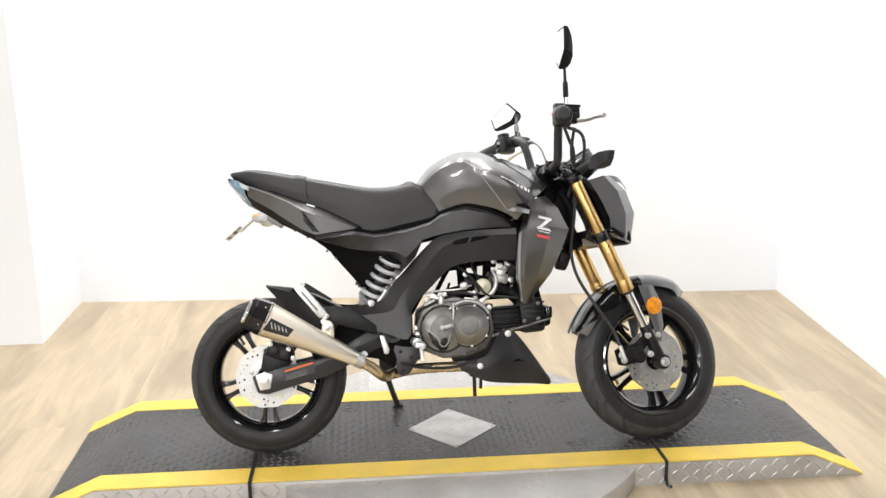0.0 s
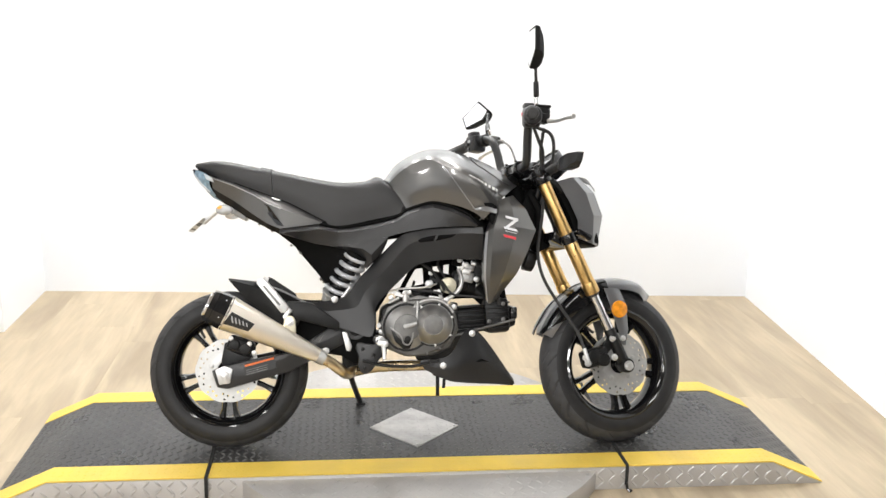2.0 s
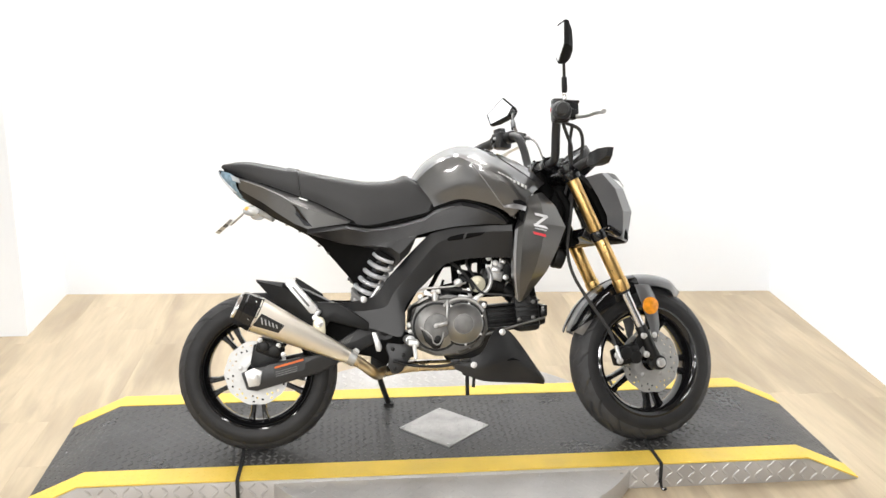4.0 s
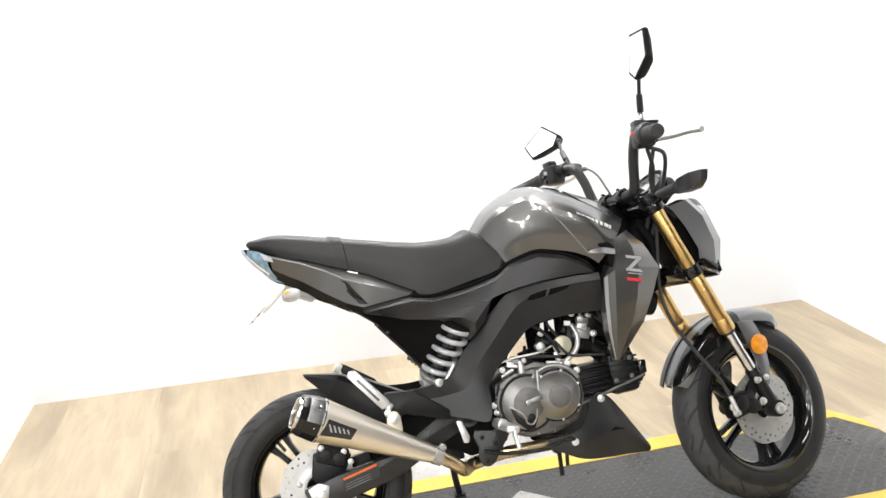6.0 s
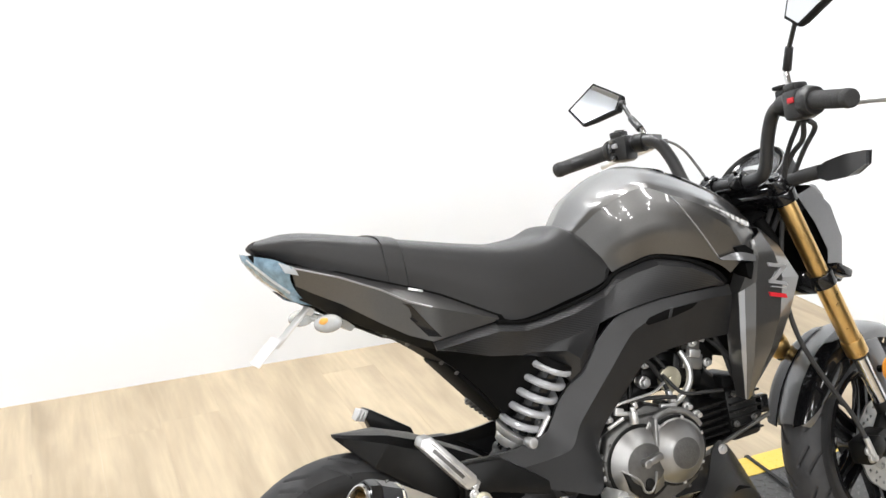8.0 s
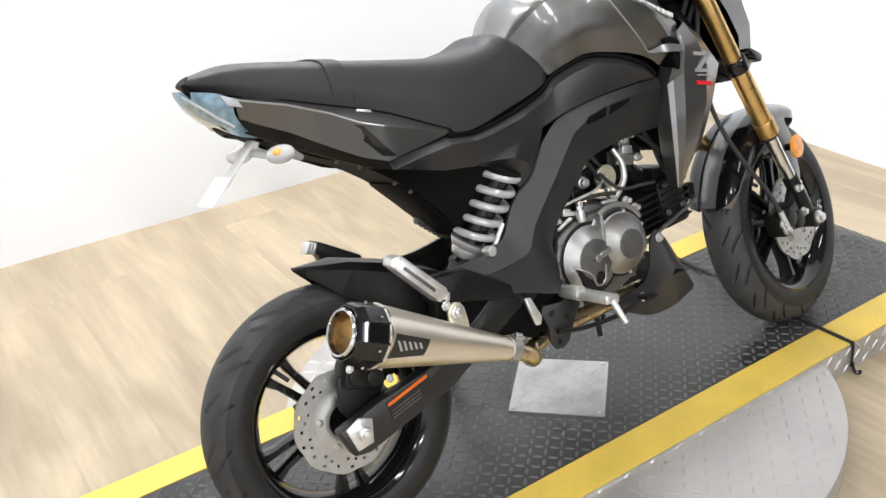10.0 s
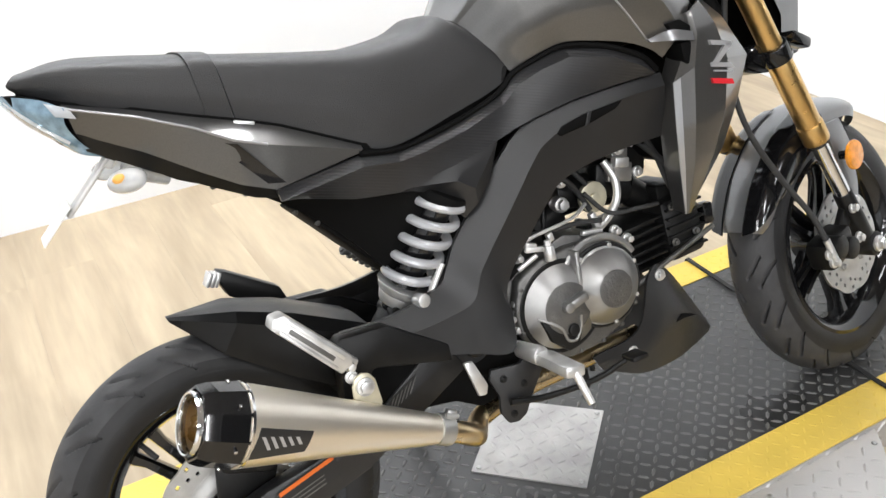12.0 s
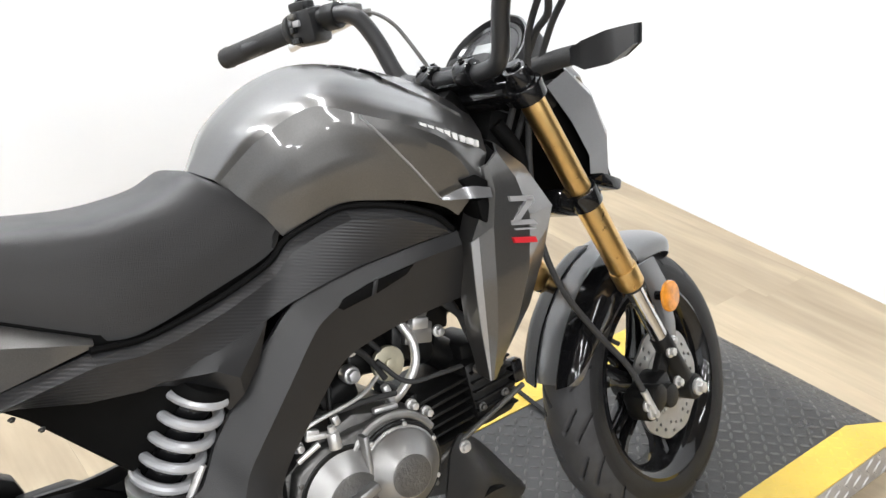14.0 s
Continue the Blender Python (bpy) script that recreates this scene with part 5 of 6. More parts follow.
part("clutch_arm", join(box((0.044, 0.008, 0.008), (0.508, -0.108, 0.458), 0.002, (0, 12, 0)), rod((0.518, -0.120, 0.440), (0.518, -0.120, 0.462), 0.0085, 0.0075, 16, 0.0015),
                        rod((0.518, -0.120, 0.462), (0.518, -0.120, 0.470), 0.0050, segs=6), rod((0.500, -0.114, 0.452), (0.470, -0.108, 0.438), 0.0038, segs=10)), M_ALLOY_BRIGHT, engine, "bright clutch release arm")
part("breather_tube", rod((0.530, -0.088, 0.448), (0.548, -0.070, 0.500), 0.004, segs=10), M_CASEBLACK, engine)
barrel = part("cylinder", join(box((0.12, 0.082, 0.06), (0.710, -0.005, 0.388), 0.006, (0, -4, 0)), box((0.012, 0.11, 0.095), (0.672, -0.005, 0.388), 0.004)), M_CASEBLACK, engine, "black finned cylinder")
for k in range(6):
    part("fin", box((0.082, 0.118, 0.0045), (0.718, -0.006, 0.351 + 0.0145 * k), 0.0015, (0, -4, 0)), M_CASEBLACK, barrel)
part("cylinder_head", join(box((0.075, 0.125, 0.105), (0.795, -0.006, 0.398), 0.014, (0, -4, 0)), 
                           rod((0.825, -0.02, 0.392), (0.853, -0.02, 0.394), 0.036, 0.030, 28, 0.004), box((0.05, 0.09, 0.03), (0.79, -0.006, 0.455), 0.006)), M_CASEBLACK, engine, "black cylinder head")
for k in range(6):
    part("head_fin", box((0.070, 0.136, 0.004), (0.797, -0.006, 0.362 + 0.0145 * k), 0.0012, (0, -4, 0)), M_CASEBLACK, engine)
for k, (hx_, hz_) in enumerate(((0.772, 0.438), (0.812, 0.432), (0.812, 0.386), (0.770, 0.380))):
    part("head_bolt", bolt((hx_, -0.071, hz_), 0.0045, 0.008), M_CASE, engine)
part("head_rail", rod((0.660, -0.088, 0.338), (0.845, -0.074, 0.385), 0.0042, segs=10), M_CASE, engine)
part("head_bracket", box((0.02, 0.02, 0.035), (0.845, -0.06, 0.405), 0.004), M_GLOSSBLACK, engine)
part("spark_plug_lead", tube([(0.80, -0.07, 0.43), (0.79, -0.085, 0.47), (0.765, -0.07, 0.52), (0.74, -0.04, 0.56)], 0.0055), M_GRIP, engine)
part("throttle_body", join(rod((0.60, -0.005, 0.505), (0.735, -0.005, 0.475), 0.028, 0.026, 28, 0.003), box((0.05, 0.07, 0.055), (0.690, -0.005, 0.502), 0.008, (0, 14, 0)),
                           rod((0.735, -0.005, 0.475), (0.775, -0.005, 0.44), 0.024, 0.024, 20)), M_CASEBLACK, engine, "black throttle body")
part("throttle_pulley", join(rod((0.651, -0.050, 0.487), (0.651, -0.040, 0.487), 0.0245, 0.0245, 36, 0.002), rod((0.651, -0.056, 0.487), (0.651, -0.05, 0.487), 0.008, 0.007, 14, 0.001)), M_BRASS, engine,
     "cream zinc-plated throttle pulley")
part("throttle_plate", join(box((0.045, 0.014, 0.03), (0.705, -0.045, 0.512), 0.003, (0, 14, 0)), box((0.03, 0.02, 0.018), (0.715, -0.035, 0.54), 0.003, (0, 14, 0))), M_ALLOY, engine)
part("coolant_hose", tube([(0.682, -0.045, 0.535), (0.690, -0.055, 0.505), (0.682, -0.062, 0.475), (0.655, -0.066, 0.452), (0.625, -0.070, 0.440)], 0.0065, 6, 12), M_ALLOY_BRIGHT, engine, "silver sleeved hose")
part("throttle_cable", tube([(0.640, -0.052, 0.510), (0.620, -0.04, 0.555), (0.66, -0.04, 0.59), (0.74, -0.03, 0.63)], 0.004), M_GRIP, engine)
part("wire_loom", tube([(0.63, -0.056, 0.50), (0.66, -0.070, 0.462), (0.71, -0.075, 0.455), (0.75, -0.07, 0.45)], 0.0035), M_GRIP, engine)
part("wire_loom", tube([(0.56, -0.05, 0.56), (0.60, -0.06, 0.53), (0.625, -0.05, 0.50), (0.64, -0.05, 0.47)], 0.0045), M_GRIP, engine)
part("wire_loom", tube([(0.50, -0.095, 0.478), (0.54, -0.10, 0.476), (0.59, -0.095, 0.470), (0.63, -0.09, 0.462)], 0.004), M_GRIP, engine)
part("frame_bolt", join(rod((0.595, -0.03, 0.491), (0.595, -0.048, 0.491), 0.013, 0.012, 20, 0.002), rod((0.595, -0.046, 0.491), (0.595, -0.056, 0.491), 0.009, segs=6, bevel=0.001)), M_ALLOY_BRIGHT, engine)
for at, size in (((0.590, -0.035, 0.545), (0.022, 0.03, 0.035)), ((0.725, -0.045, 0.585), (0.05, 0.03, 0.03)), ((0.680, -0.03, 0.560), (0.03, 0.03, 0.03))):
    part("electrical_box", box(size, at, 0.004, (0, 10, 0)), M_DARK, engine)
for at in ((0.705, -0.052, 0.548), (0.735, -0.05, 0.505), (0.60, -0.045, 0.525), (0.685, -0.052, 0.563)):
    part("small_fitting", bolt(at, 0.006, 0.012), M_ALLOY_BRIGHT, engine)
part("frame_spine", join(slab([(0.83, 0.72), (0.76, 0.67), (0.57, 0.65), (0.525, 0.605), (0.465, 0.545), (0.40, 0.45), (0.365, 0.40), (0.39, 0.36), (0.44, 0.41), (0.485, 0.485), (0.55, 0.575), (0.76, 0.60), (0.83, 0.62)], -0.028, 0.028, 0.006)), M_DARK, bike,
     "black steel backbone frame")
for pts, r in (([(0.505, 0.02, 0.455), (0.540, 0.03, 0.520), (0.575, 0.03, 0.575)], 0.007), ([(0.600, 0.04, 0.450), (0.598, 0.04, 0.520), (0.590, 0.03, 0.580)], 0.016), ([(0.520, 0.05, 0.545), (0.620, 0.05, 0.556), (0.760, 0.05, 0.580)], 0.012),
               ([(0.636, 0.03, 0.500), (0.640, 0.03, 0.560), (0.650, 0.02, 0.600)], 0.006), ([(0.672, 0.03, 0.500), (0.676, 0.03, 0.600)], 0.013), ([(0.716, 0.04, 0.450), (0.722, 0.04, 0.600)], 0.011), ([(0.500, 0.06, 0.440), (0.640, 0.06, 0.455), (0.760, 0.05, 0.460)], 0.013)):
    part("inner_hose", tube(pts, r, 5, 12, smooth=len(pts) > 2), M_DARK, bike)
part("ignition_coil", box((0.050, 0.05, 0.10), (0.755, 0.0, 0.545), 0.008, (0, 10, 0)), M_CASEBLACK, bike, "black ignition coil")
part("starter_motor", rod((0.545, -0.02, 0.462), (0.600, -0.02, 0.474), 0.022, 0.022, 24, 0.003), M_CASEBLACK, bike, "black starter motor")
# made-up block that fills the dark gap above the cylinder
part("dark_gap_filler", slab([(0.705, 0.605), (0.80, 0.655), (0.805, 0.50), (0.765, 0.52)], -0.060, 0.03, 0.004), M_DARK, bike, "near-black block added to fill the dark gap above the cylinder")
part("frame_tube", tube([(0.80, -0.03, 0.62), (0.80, -0.045, 0.55), (0.81, -0.05, 0.47), (0.82, -0.05, 0.43)], 0.011), M_DARK, bike)
part("swingarm_pivot", join(rod((0.375, -0.125, 0.36), (0.375, 0.125, 0.36), 0.016, segs=20, bevel=0.002), box((0.07, 0.20, 0.09), (0.40, 0, 0.37), 0.01)), M_CASEBLACK, bike)
part("ribbed_hose", join(*[rod((0.274 + 0.008 * k, 0.045, 0.512 - 0.0075 * k), (0.278 + 0.008 * k, 0.045, 0.5085 - 0.0075 * k), 0.010, 0.010, 14, 0.001) for k in range(6)],
                         rod((0.272, 0.045, 0.514), (0.330, 0.045, 0.460), 0.007, segs=12)), M_CASE, bike, "ribbed breather hose")
part("rear_reservoir_rod", join(rod((0.325, -0.10, 0.435), (0.36, -0.105, 0.485), 0.005, segs=10), rod((0.312, -0.105, 0.448), (0.316, -0.125, 0.449), 0.010, segs=12, bevel=0.002)), M_ALLOY_BRIGHT, bike)

# footrests and stand
for s in (-1, 1):
    peg_out = [(0.098, 0.497), (0.104, 0.509), (0.119, 0.510), (0.187, 0.431), (0.185, 0.419), (0.168, 0.412)]
    if s > 0:
        peg_out = [(0.106, 0.515), (0.118, 0.510), (0.190, 0.462), (0.198, 0.436), (0.190, 0.425), (0.112, 0.472), (0.104, 0.494)]
    peg = part("passenger_footrest", slab(peg_out, s * 0.142, s * 0.174, 0.003), M_ALLOY_BRIGHT if s < 0 else M_CASEBLACK, bike,
               "folded bright aluminium passenger footrest" if s < 0 else "folded dark passenger footrest")
    for k in (-1, 1):
        part("peg_rib", box((0.090, 0.004, 0.005), (0.1415 + 0.0062 * k, s * 0.1748, 0.4615 + 0.0050 * k), 0.0012, (0, 50.5, 0)), M_ALLOY_BRIGHT if s < 0 else M_CASEBLACK, peg)
    if s < 0:
        part("peg_channel", box((0.070, 0.002, 0.006), (0.1415, s * 0.1738, 0.4615), 0.0008, (0, 50.5, 0)), M_CASE, peg, "grey channel along the peg")
        part("peg_pivot", join(box((0.028, 0.026, 0.020), (0.181, s * 0.150, 0.419), 0.004, (0, 40, 0)), rod((0.184, s * 0.134, 0.414), (0.184, s * 0.170, 0.414), 0.0055, segs=12, bevel=0.001)), M_ALLOY_BRIGHT, peg)
    if s > 0:
        part("peg_end", join(*[box((0.005, 0.030, 0.022), (0.090 + 0.006 * k, s * 0.152, 0.506 - 0.002 * k), 0.001, (0, 30, 0)) for k in range(3)]), M_ALLOY_BRIGHT, peg, "knurled bright peg end")
    part("footrest_hanger", slab([(0.165, 0.425), (0.185, 0.445), (0.25, 0.440), (0.33, 0.385), (0.33, 0.36), (0.22, 0.39), (0.185, 0.345), (0.168, 0.345), (0.176, 0.40)], s * 0.108, s * 0.140, 0.004), M_CASEBLACK, bike,
         "black footrest hanger bracket")
    part("footrest_bolt", bolt((0.180, s * 0.166, 0.402), 0.006, 0.008, (0, s, 0)), M_ALLOY_BRIGHT, bike)
    plate = part("heel_plate", slab([(0.374, 0.312), (0.380, 0.327), (0.425, 0.320), (0.450, 0.340), (0.468, 0.332), (0.468, 0.312), (0.437, 0.270), (0.420, 0.244), (0.405, 0.237), (0.391, 0.240), (0.381, 0.260), (0.384, 0.285)], s * 0.134, s * 0.142, 0.003), M_BLACK, bike,
                 "satin black heel guard plate")
    for hx_, hz_ in ((0.400, 0.252), (0.425, 0.290), (0.395, 0.308)):
        part("plate_bolt", bolt((hx_, s * 0.142, hz_), 0.004, 0.004, (0, s, 0)), M_CASEBLACK, plate)
    rest = part("rider_footrest", join(rod((0.436, s * 0.13, 0.335), (0.444, s * 0.175, 0.333), 0.012, 0.014, 16, 0.002), box((0.030, 0.085, 0.016), (0.448, s * 0.212, 0.330), 0.004, (0, 10, 0))), M_ALLOY_BRIGHT if s < 0 else M_CASEBLACK, bike,
                "bright aluminium rider footrest" if s < 0 else "dark rider footrest")
    part("footrest_feeler", rod((0.449, s * 0.248, 0.330), (0.452, s * 0.272, 0.288), 0.006, 0.005, 12, 0.001), M_ALLOY_BRIGHT if s < 0 else M_CASEBLACK, rest)
part("swingarm_guard", slab([(0.185, 0.40), (0.33, 0.385), (0.42, 0.360), (0.465, 0.340), (0.465, 0.285), (0.42, 0.268), (0.372, 0.262), (0.335, 0.285), (0.25, 0.300), (0.19, 0.330)], -0.080, -0.104, 0.004), M_DARK, bike, "black inner guard behind the footrest")
part("pedal_link", join(rod((0.626, 0.04, 0.215), (0.626, 0.04, 0.150), 0.006, segs=10), rod((0.648, 0.045, 0.215), (0.645, 0.045, 0.172), 0.005, segs=10), box((0.05, 0.03, 0.03), (0.636, 0.042, 0.225), 0.005)), M_CASEBLACK, bike)
part("brake_pedal", join(tube([(0.395, -0.15, 0.275), (0.45, -0.152, 0.262), (0.53, -0.155, 0.258), (0.585, -0.158, 0.268)], 0.0046, 6, 12), box((0.028, 0.032, 0.008), (0.598, -0.165, 0.273), 0.003)), M_CASEBLACK, bike, "black rear brake pedal")
part("pedal_spring_tab", slab([(0.336, 0.358), (0.350, 0.356), (0.365, 0.316), (0.360, 0.302), (0.348, 0.304)], -0.150, -0.158, 0.003), M_ALLOY_BRIGHT, bike)
part("shift_lever", join(tube([(0.48, 0.15, 0.30), (0.54, 0.155, 0.285), (0.60, 0.16, 0.27)], 0.006, 6, 12), rod((0.60, 0.16, 0.27), (0.60, 0.20, 0.27), 0.008, segs=14)), M_GLOSSBLACK, bike, "black gear lever")
part("side_stand", join(tube([(0.352, 0.085, 0.245), (0.361, 0.14, 0.205), (0.378, 0.23, 0.148), (0.394, 0.302, 0.101)], 0.009, 5, 14), box((0.032, 0.030, 0.006), (0.395, 0.306, 0.0985), 0.002, (16.5, 0, 0)),
                        box((0.05, 0.03, 0.06), (0.36, 0.085, 0.26), 0.006)), M_CASEBLACK, bike, "black side stand resting on the deck")

# ---- front end, turned with the steering ----
def steer_part(name, bm, mat, label="", angle=32):
    return part(name, bm, mat, bike, label, angle, FRONT)


FT, FB = Vector((0.893, 0, 0.802)), Vector((1.166, 0, 0.237))
FD = (FB - FT).normalized()
for s in (-1, 1):
    o = Vector((0, s * 0.090, 0))
    leg = steer_part("fork_leg", join(rod(FT + o, FT + o + FD * 0.34, 0.0185, 0.0185, 32, 0.002), rod(FT + o + FD * 0.215, FT + o + FD * 0.380, 0.0205, 0.0205, 32, 0.002),
                                      rod(FT + o + FD * 0.350, FT + o + FD * 0.388, 0.0225, 0.0225, 32, 0.003)), M_GOLD, "gold anodised upside-down fork leg")
    part("fork_cap", join(rod(FT + o - FD * 0.026, FT + o + FD * 0.006, 0.019, 0.021, 28, 0.003), rod(FT + o - FD * 0.033, FT + o - FD * 0.024, 0.012, segs=6, bevel=0.001)), M_GLOSSBLACK, leg)
    part("inner_tube", rod(FT + o + FD * 0.38, FT + o + FD * 0.52, 0.0140, segs=28), M_CHROME, leg, "bright chrome inner tube")
    part("dust_seal", rod(FT + o + FD * 0.386, FT + o + FD * 0.396, 0.0175, 0.0165, 24, 0.001), M_GRIP, leg)
    a0, a1 = FT + o + FD * 0.505, FB + o
    part("axle_clamp", join(rod(a0, a1 + FD * 0.01, 0.0165, 0.019, 24, 0.002), rod(a1 + Vector((0, -0.020, 0)), a1 + Vector((0, 0.020, 0)), 0.022, segs=24, bevel=0.003)), M_CASEBLACK, leg)
    part("axle_bolt", bolt(a1 + Vector((0, s * 0.020, 0)), 0.010, 0.016, (0, s, 0)), M_ALLOY_BRIGHT, leg)
steer_part("front_axle", rod(FB + Vector((0, -0.105, 0)), FB + Vector((0, 0.105, 0)), 0.0075, segs=16), M_STEEL)
up_c, low_c = FT + FD * 0.012, FT + FD * 0.205
TURN_F = (0, 26, 0)
top_clamp = steer_part("top_clamp", join(box((0.055, 0.17, 0.024), up_c + Vector((-0.012, 0, -0.002)), 0.006, TURN_F), *[rod(up_c + Vector((0, s * 0.09, 0)) - FD * 0.012, up_c + Vector((0, s * 0.09, 0)) + FD * 0.014, 0.027, segs=28, bevel=0.003) for s in (-1, 1)],
                                         box((0.045, 0.11, 0.035), (0.862, 0, 0.822), 0.008, TURN_F)), M_GLOSSBLACK, "black upper fork clamp")
steer_part("lower_clamp", join(box((0.065, 0.17, 0.032), low_c + Vector((-0.015, 0, -0.005)), 0.008, TURN_F), *[rod(low_c + Vector((0, s * 0.09, 0)) - FD * 0.014, low_c + Vector((0, s * 0.09, 0)) + FD * 0.016, 0.0255, segs=28, bevel=0.003) for s in (-1, 1)],
                               box((0.05, 0.03, 0.018), low_c + Vector((0.045, -0.10, 0.010)), 0.005, TURN_F)), M_GLOSSBLACK, "black lower fork clamp")
part("steering_head", join(rod(PIVOT + STEER_AXIS * 0.66, PIVOT + STEER_AXIS * 0.905, 0.030, segs=28, bevel=0.003), box((0.10, 0.06, 0.10), (0.85, 0, 0.68), 0.012, (0, 26, 0))), M_DARK, bike, "black steering head")
part("wiring_loom", join(box((0.07, 0.09, 0.12), (0.905, -0.005, 0.72), 0.02, (0, 26, 0)), tube([(0.90, -0.05, 0.76), (0.925, -0.06, 0.70), (0.91, -0.05, 0.63), (0.87, -0.04, 0.58)], 0.012),
                          tube([(0.88, 0.04, 0.80), (0.92, 0.05, 0.72), (0.90, 0.03, 0.64)], 0.012)), M_DARK, bike, "dark wiring loom behind the forks")
part("horn", rod((0.885, -0.03, 0.565), (0.915, -0.03, 0.555), 0.034, 0.030, 28, 0.004), M_CASEBLACK, bike)

# front mudguard
def guard_ring(a_deg, half, lift=0.0):
    a = radians(a_deg)
    out = []
    for f, r in ((1.0, 0.232), (0.97, 0.249), (0.62, 0.262), (0.0, 0.2665)):
        rr = r + lift
        out.append((FB.x + rr * math.cos(a), -half * f, FB.z + rr * math.sin(a)))
    return out


rings = [guard_ring(a, h, l) for a, h, l in ((57, 0.003, -0.012), (60.5, 0.018, -0.010), (66, 0.040, -0.006), (73, 0.057, -0.001), (84, 0.063, 0), (98, 0.064, 0), (116, 0.064, 0), (136, 0.060, 0), (152, 0.050, 0), (158, 0.034, -0.001))]
guard = steer_part("front_mudguard", surface(mirrored([[r[k] for r in rings] for k in range(4)]), 4, 3, 0.003, inward=(0, 0, -1)), M_PAINT_LIGHT, "silver grey front mudguard with pointed nose")
for s in (-1, 1):
    pan = [[(FB.x + (r + lift) * math.cos(radians(100 + (end - 100) * k)), s * y * w, FB.z + (r + lift) * math.sin(radians(100 + (end - 100) * k))) for k, w in ((0, 0.98), (0.12, 1.0), (0.35, 1.0), (0.65, 0.975), (0.88, 0.93), (1.0, 0.88))]
           for r, y, lift, end in ((0.214, 0.0675, 0, 136), (0.238, 0.0690, 0, 147), (0.2545, 0.0635, 0.0010, 154), (0.2625, 0.0500, 0.0016, 158), (0.2650, 0.0380, 0.0018, 159), (0.2664, 0.0240, 0.0018, 160))]
    part("guard_panel", surface(pan, 5, 4, 0.003, inward=(0.5, -s, -0.3)), M_GLOSSBLACK, guard, "gloss black mudguard side panel with rounded lower corner")
    stay = slab([(1.105, 0.470), (1.155, 0.470), (1.180, 0.420), (1.186, 0.345), (1.176, 0.296), (1.164, 0.300), (1.150, 0.350), (1.128, 0.412)], s * 0.074, s * 0.079, 0.002)
    part("guard_stay", stay, M_PAINT_LIGHT, guard, "silver grey mudguard stay")
    for bx, bz in ((1.122, 0.356), (1.166, 0.318)):
        part("stay_bolt", bolt((bx, s * 0.079, bz), 0.006, 0.008, (0, s, 0)), M_ALLOY_BRIGHT, guard)
    part("side_reflector", rod((1.142, s * 0.102, 0.406), (1.142, s * 0.108, 0.406), 0.0265, 0.0255, 40, 0.002), M_ORANGE, guard,
         "round amber side reflector")
    part("reflector_stem", rod((1.142, s * 0.078, 0.406), (1.142, s * 0.103, 0.406), 0.008, segs=14), M_GLOSSBLACK, guard)

# front caliper and hose
cal = steer_part("front_caliper", join(box((0.080, 0.048, 0.052), (1.066, -0.082, 0.262), 0.009, (0, -14, 0)), rod((1.052, -0.115, 0.268), (1.052, -0.075, 0.268), 0.020, 0.019, 24, 0.003),
                                       rod((1.085, -0.115, 0.256), (1.085, -0.075, 0.256), 0.020, 0.019, 24, 0.003), box((0.06, 0.014, 0.03), (1.110, -0.086, 0.298), 0.004, (0, -50, 0))), M_CASEBLACK, "black front brake caliper")
for bx, bz in ((1.118, 0.318), (1.124, 0.262), (1.028, 0.262)):
    part("caliper_bolt", bolt((bx, -0.100, bz), 0.007, 0.012), M_ALLOY_BRIGHT, cal)
part("banjo_bolt", join(bolt((1.034, -0.102, 0.246), 0.007, 0.014), rod((1.034, -0.11, 0.25), (1.022, -0.105, 0.29), 0.006, segs=12)), M_ALLOY_BRIGHT, cal)
steer_part("front_brake_hose", tube([(1.024, -0.105, 0.285), (1.005, -0.095, 0.34), (0.955, -0.085, 0.415), (0.905, -0.078, 0.500), (0.893, -0.068, 0.58), (0.912, -0.058, 0.68), (0.908, -0.085, 0.78), (0.880, -0.125, 0.86), (0.868, -0.175, 0.925)], 0.0048, 8, 12),
           M_GRIP, "black front brake hose")

# headlamp cowl
hl = [[(0.955, -0.084, 0.788), (0.990, -0.091, 0.728), (1.017, -0.091, 0.672), (1.024, -0.078, 0.618)],
      [(1.002, -0.087, 0.802), (1.042, -0.094, 0.755), (1.068, -0.090, 0.688), (1.072, -0.074, 0.604)],
      [(1.036, -0.058, 0.806), (1.084, -0.064, 0.760), (1.112, -0.062, 0.690), (1.098, -0.052, 0.598)],
      [(1.046, 0.0, 0.814), (1.098, 0.0, 0.776), (1.132, 0.0, 0.690), (1.118, 0.0, 0.598)]]
cowl = steer_part("headlamp_cowl", surface(mirrored(hl), 5, 3, 0.003, False, False, (-1, 0, 0)), M_PAINT_LIGHT, "silver grey headlamp cowl", 16)
part("cowl_inner", slab([(0.945, 0.770), (1.0, 0.795), (1.05, 0.74), (1.085, 0.66), (1.10, 0.605), (1.02, 0.612), (1.0, 0.68), (0.97, 0.735)], -0.070, 0.070, 0.008), M_DARK, cowl)
for s in (-1, 1):
    part("cowl_fin", surface([[(1.033, s * 0.060, 0.808), (1.068, s * 0.050, 0.802), (1.104, s * 0.030, 0.775)], [(1.038, s * 0.058, 0.796), (1.073, s * 0.056, 0.788), (1.096, s * 0.045, 0.768)]], 4, 2, 0.004, True, False, (0, 0, -1)), M_PAINT_LIGHT, cowl)
part("cowl_base", slab([(1.02, 0.622), (1.108, 0.608), (1.102, 0.598), (1.03, 0.606)], -0.048, 0.048, 0.003), M_DARK, cowl)

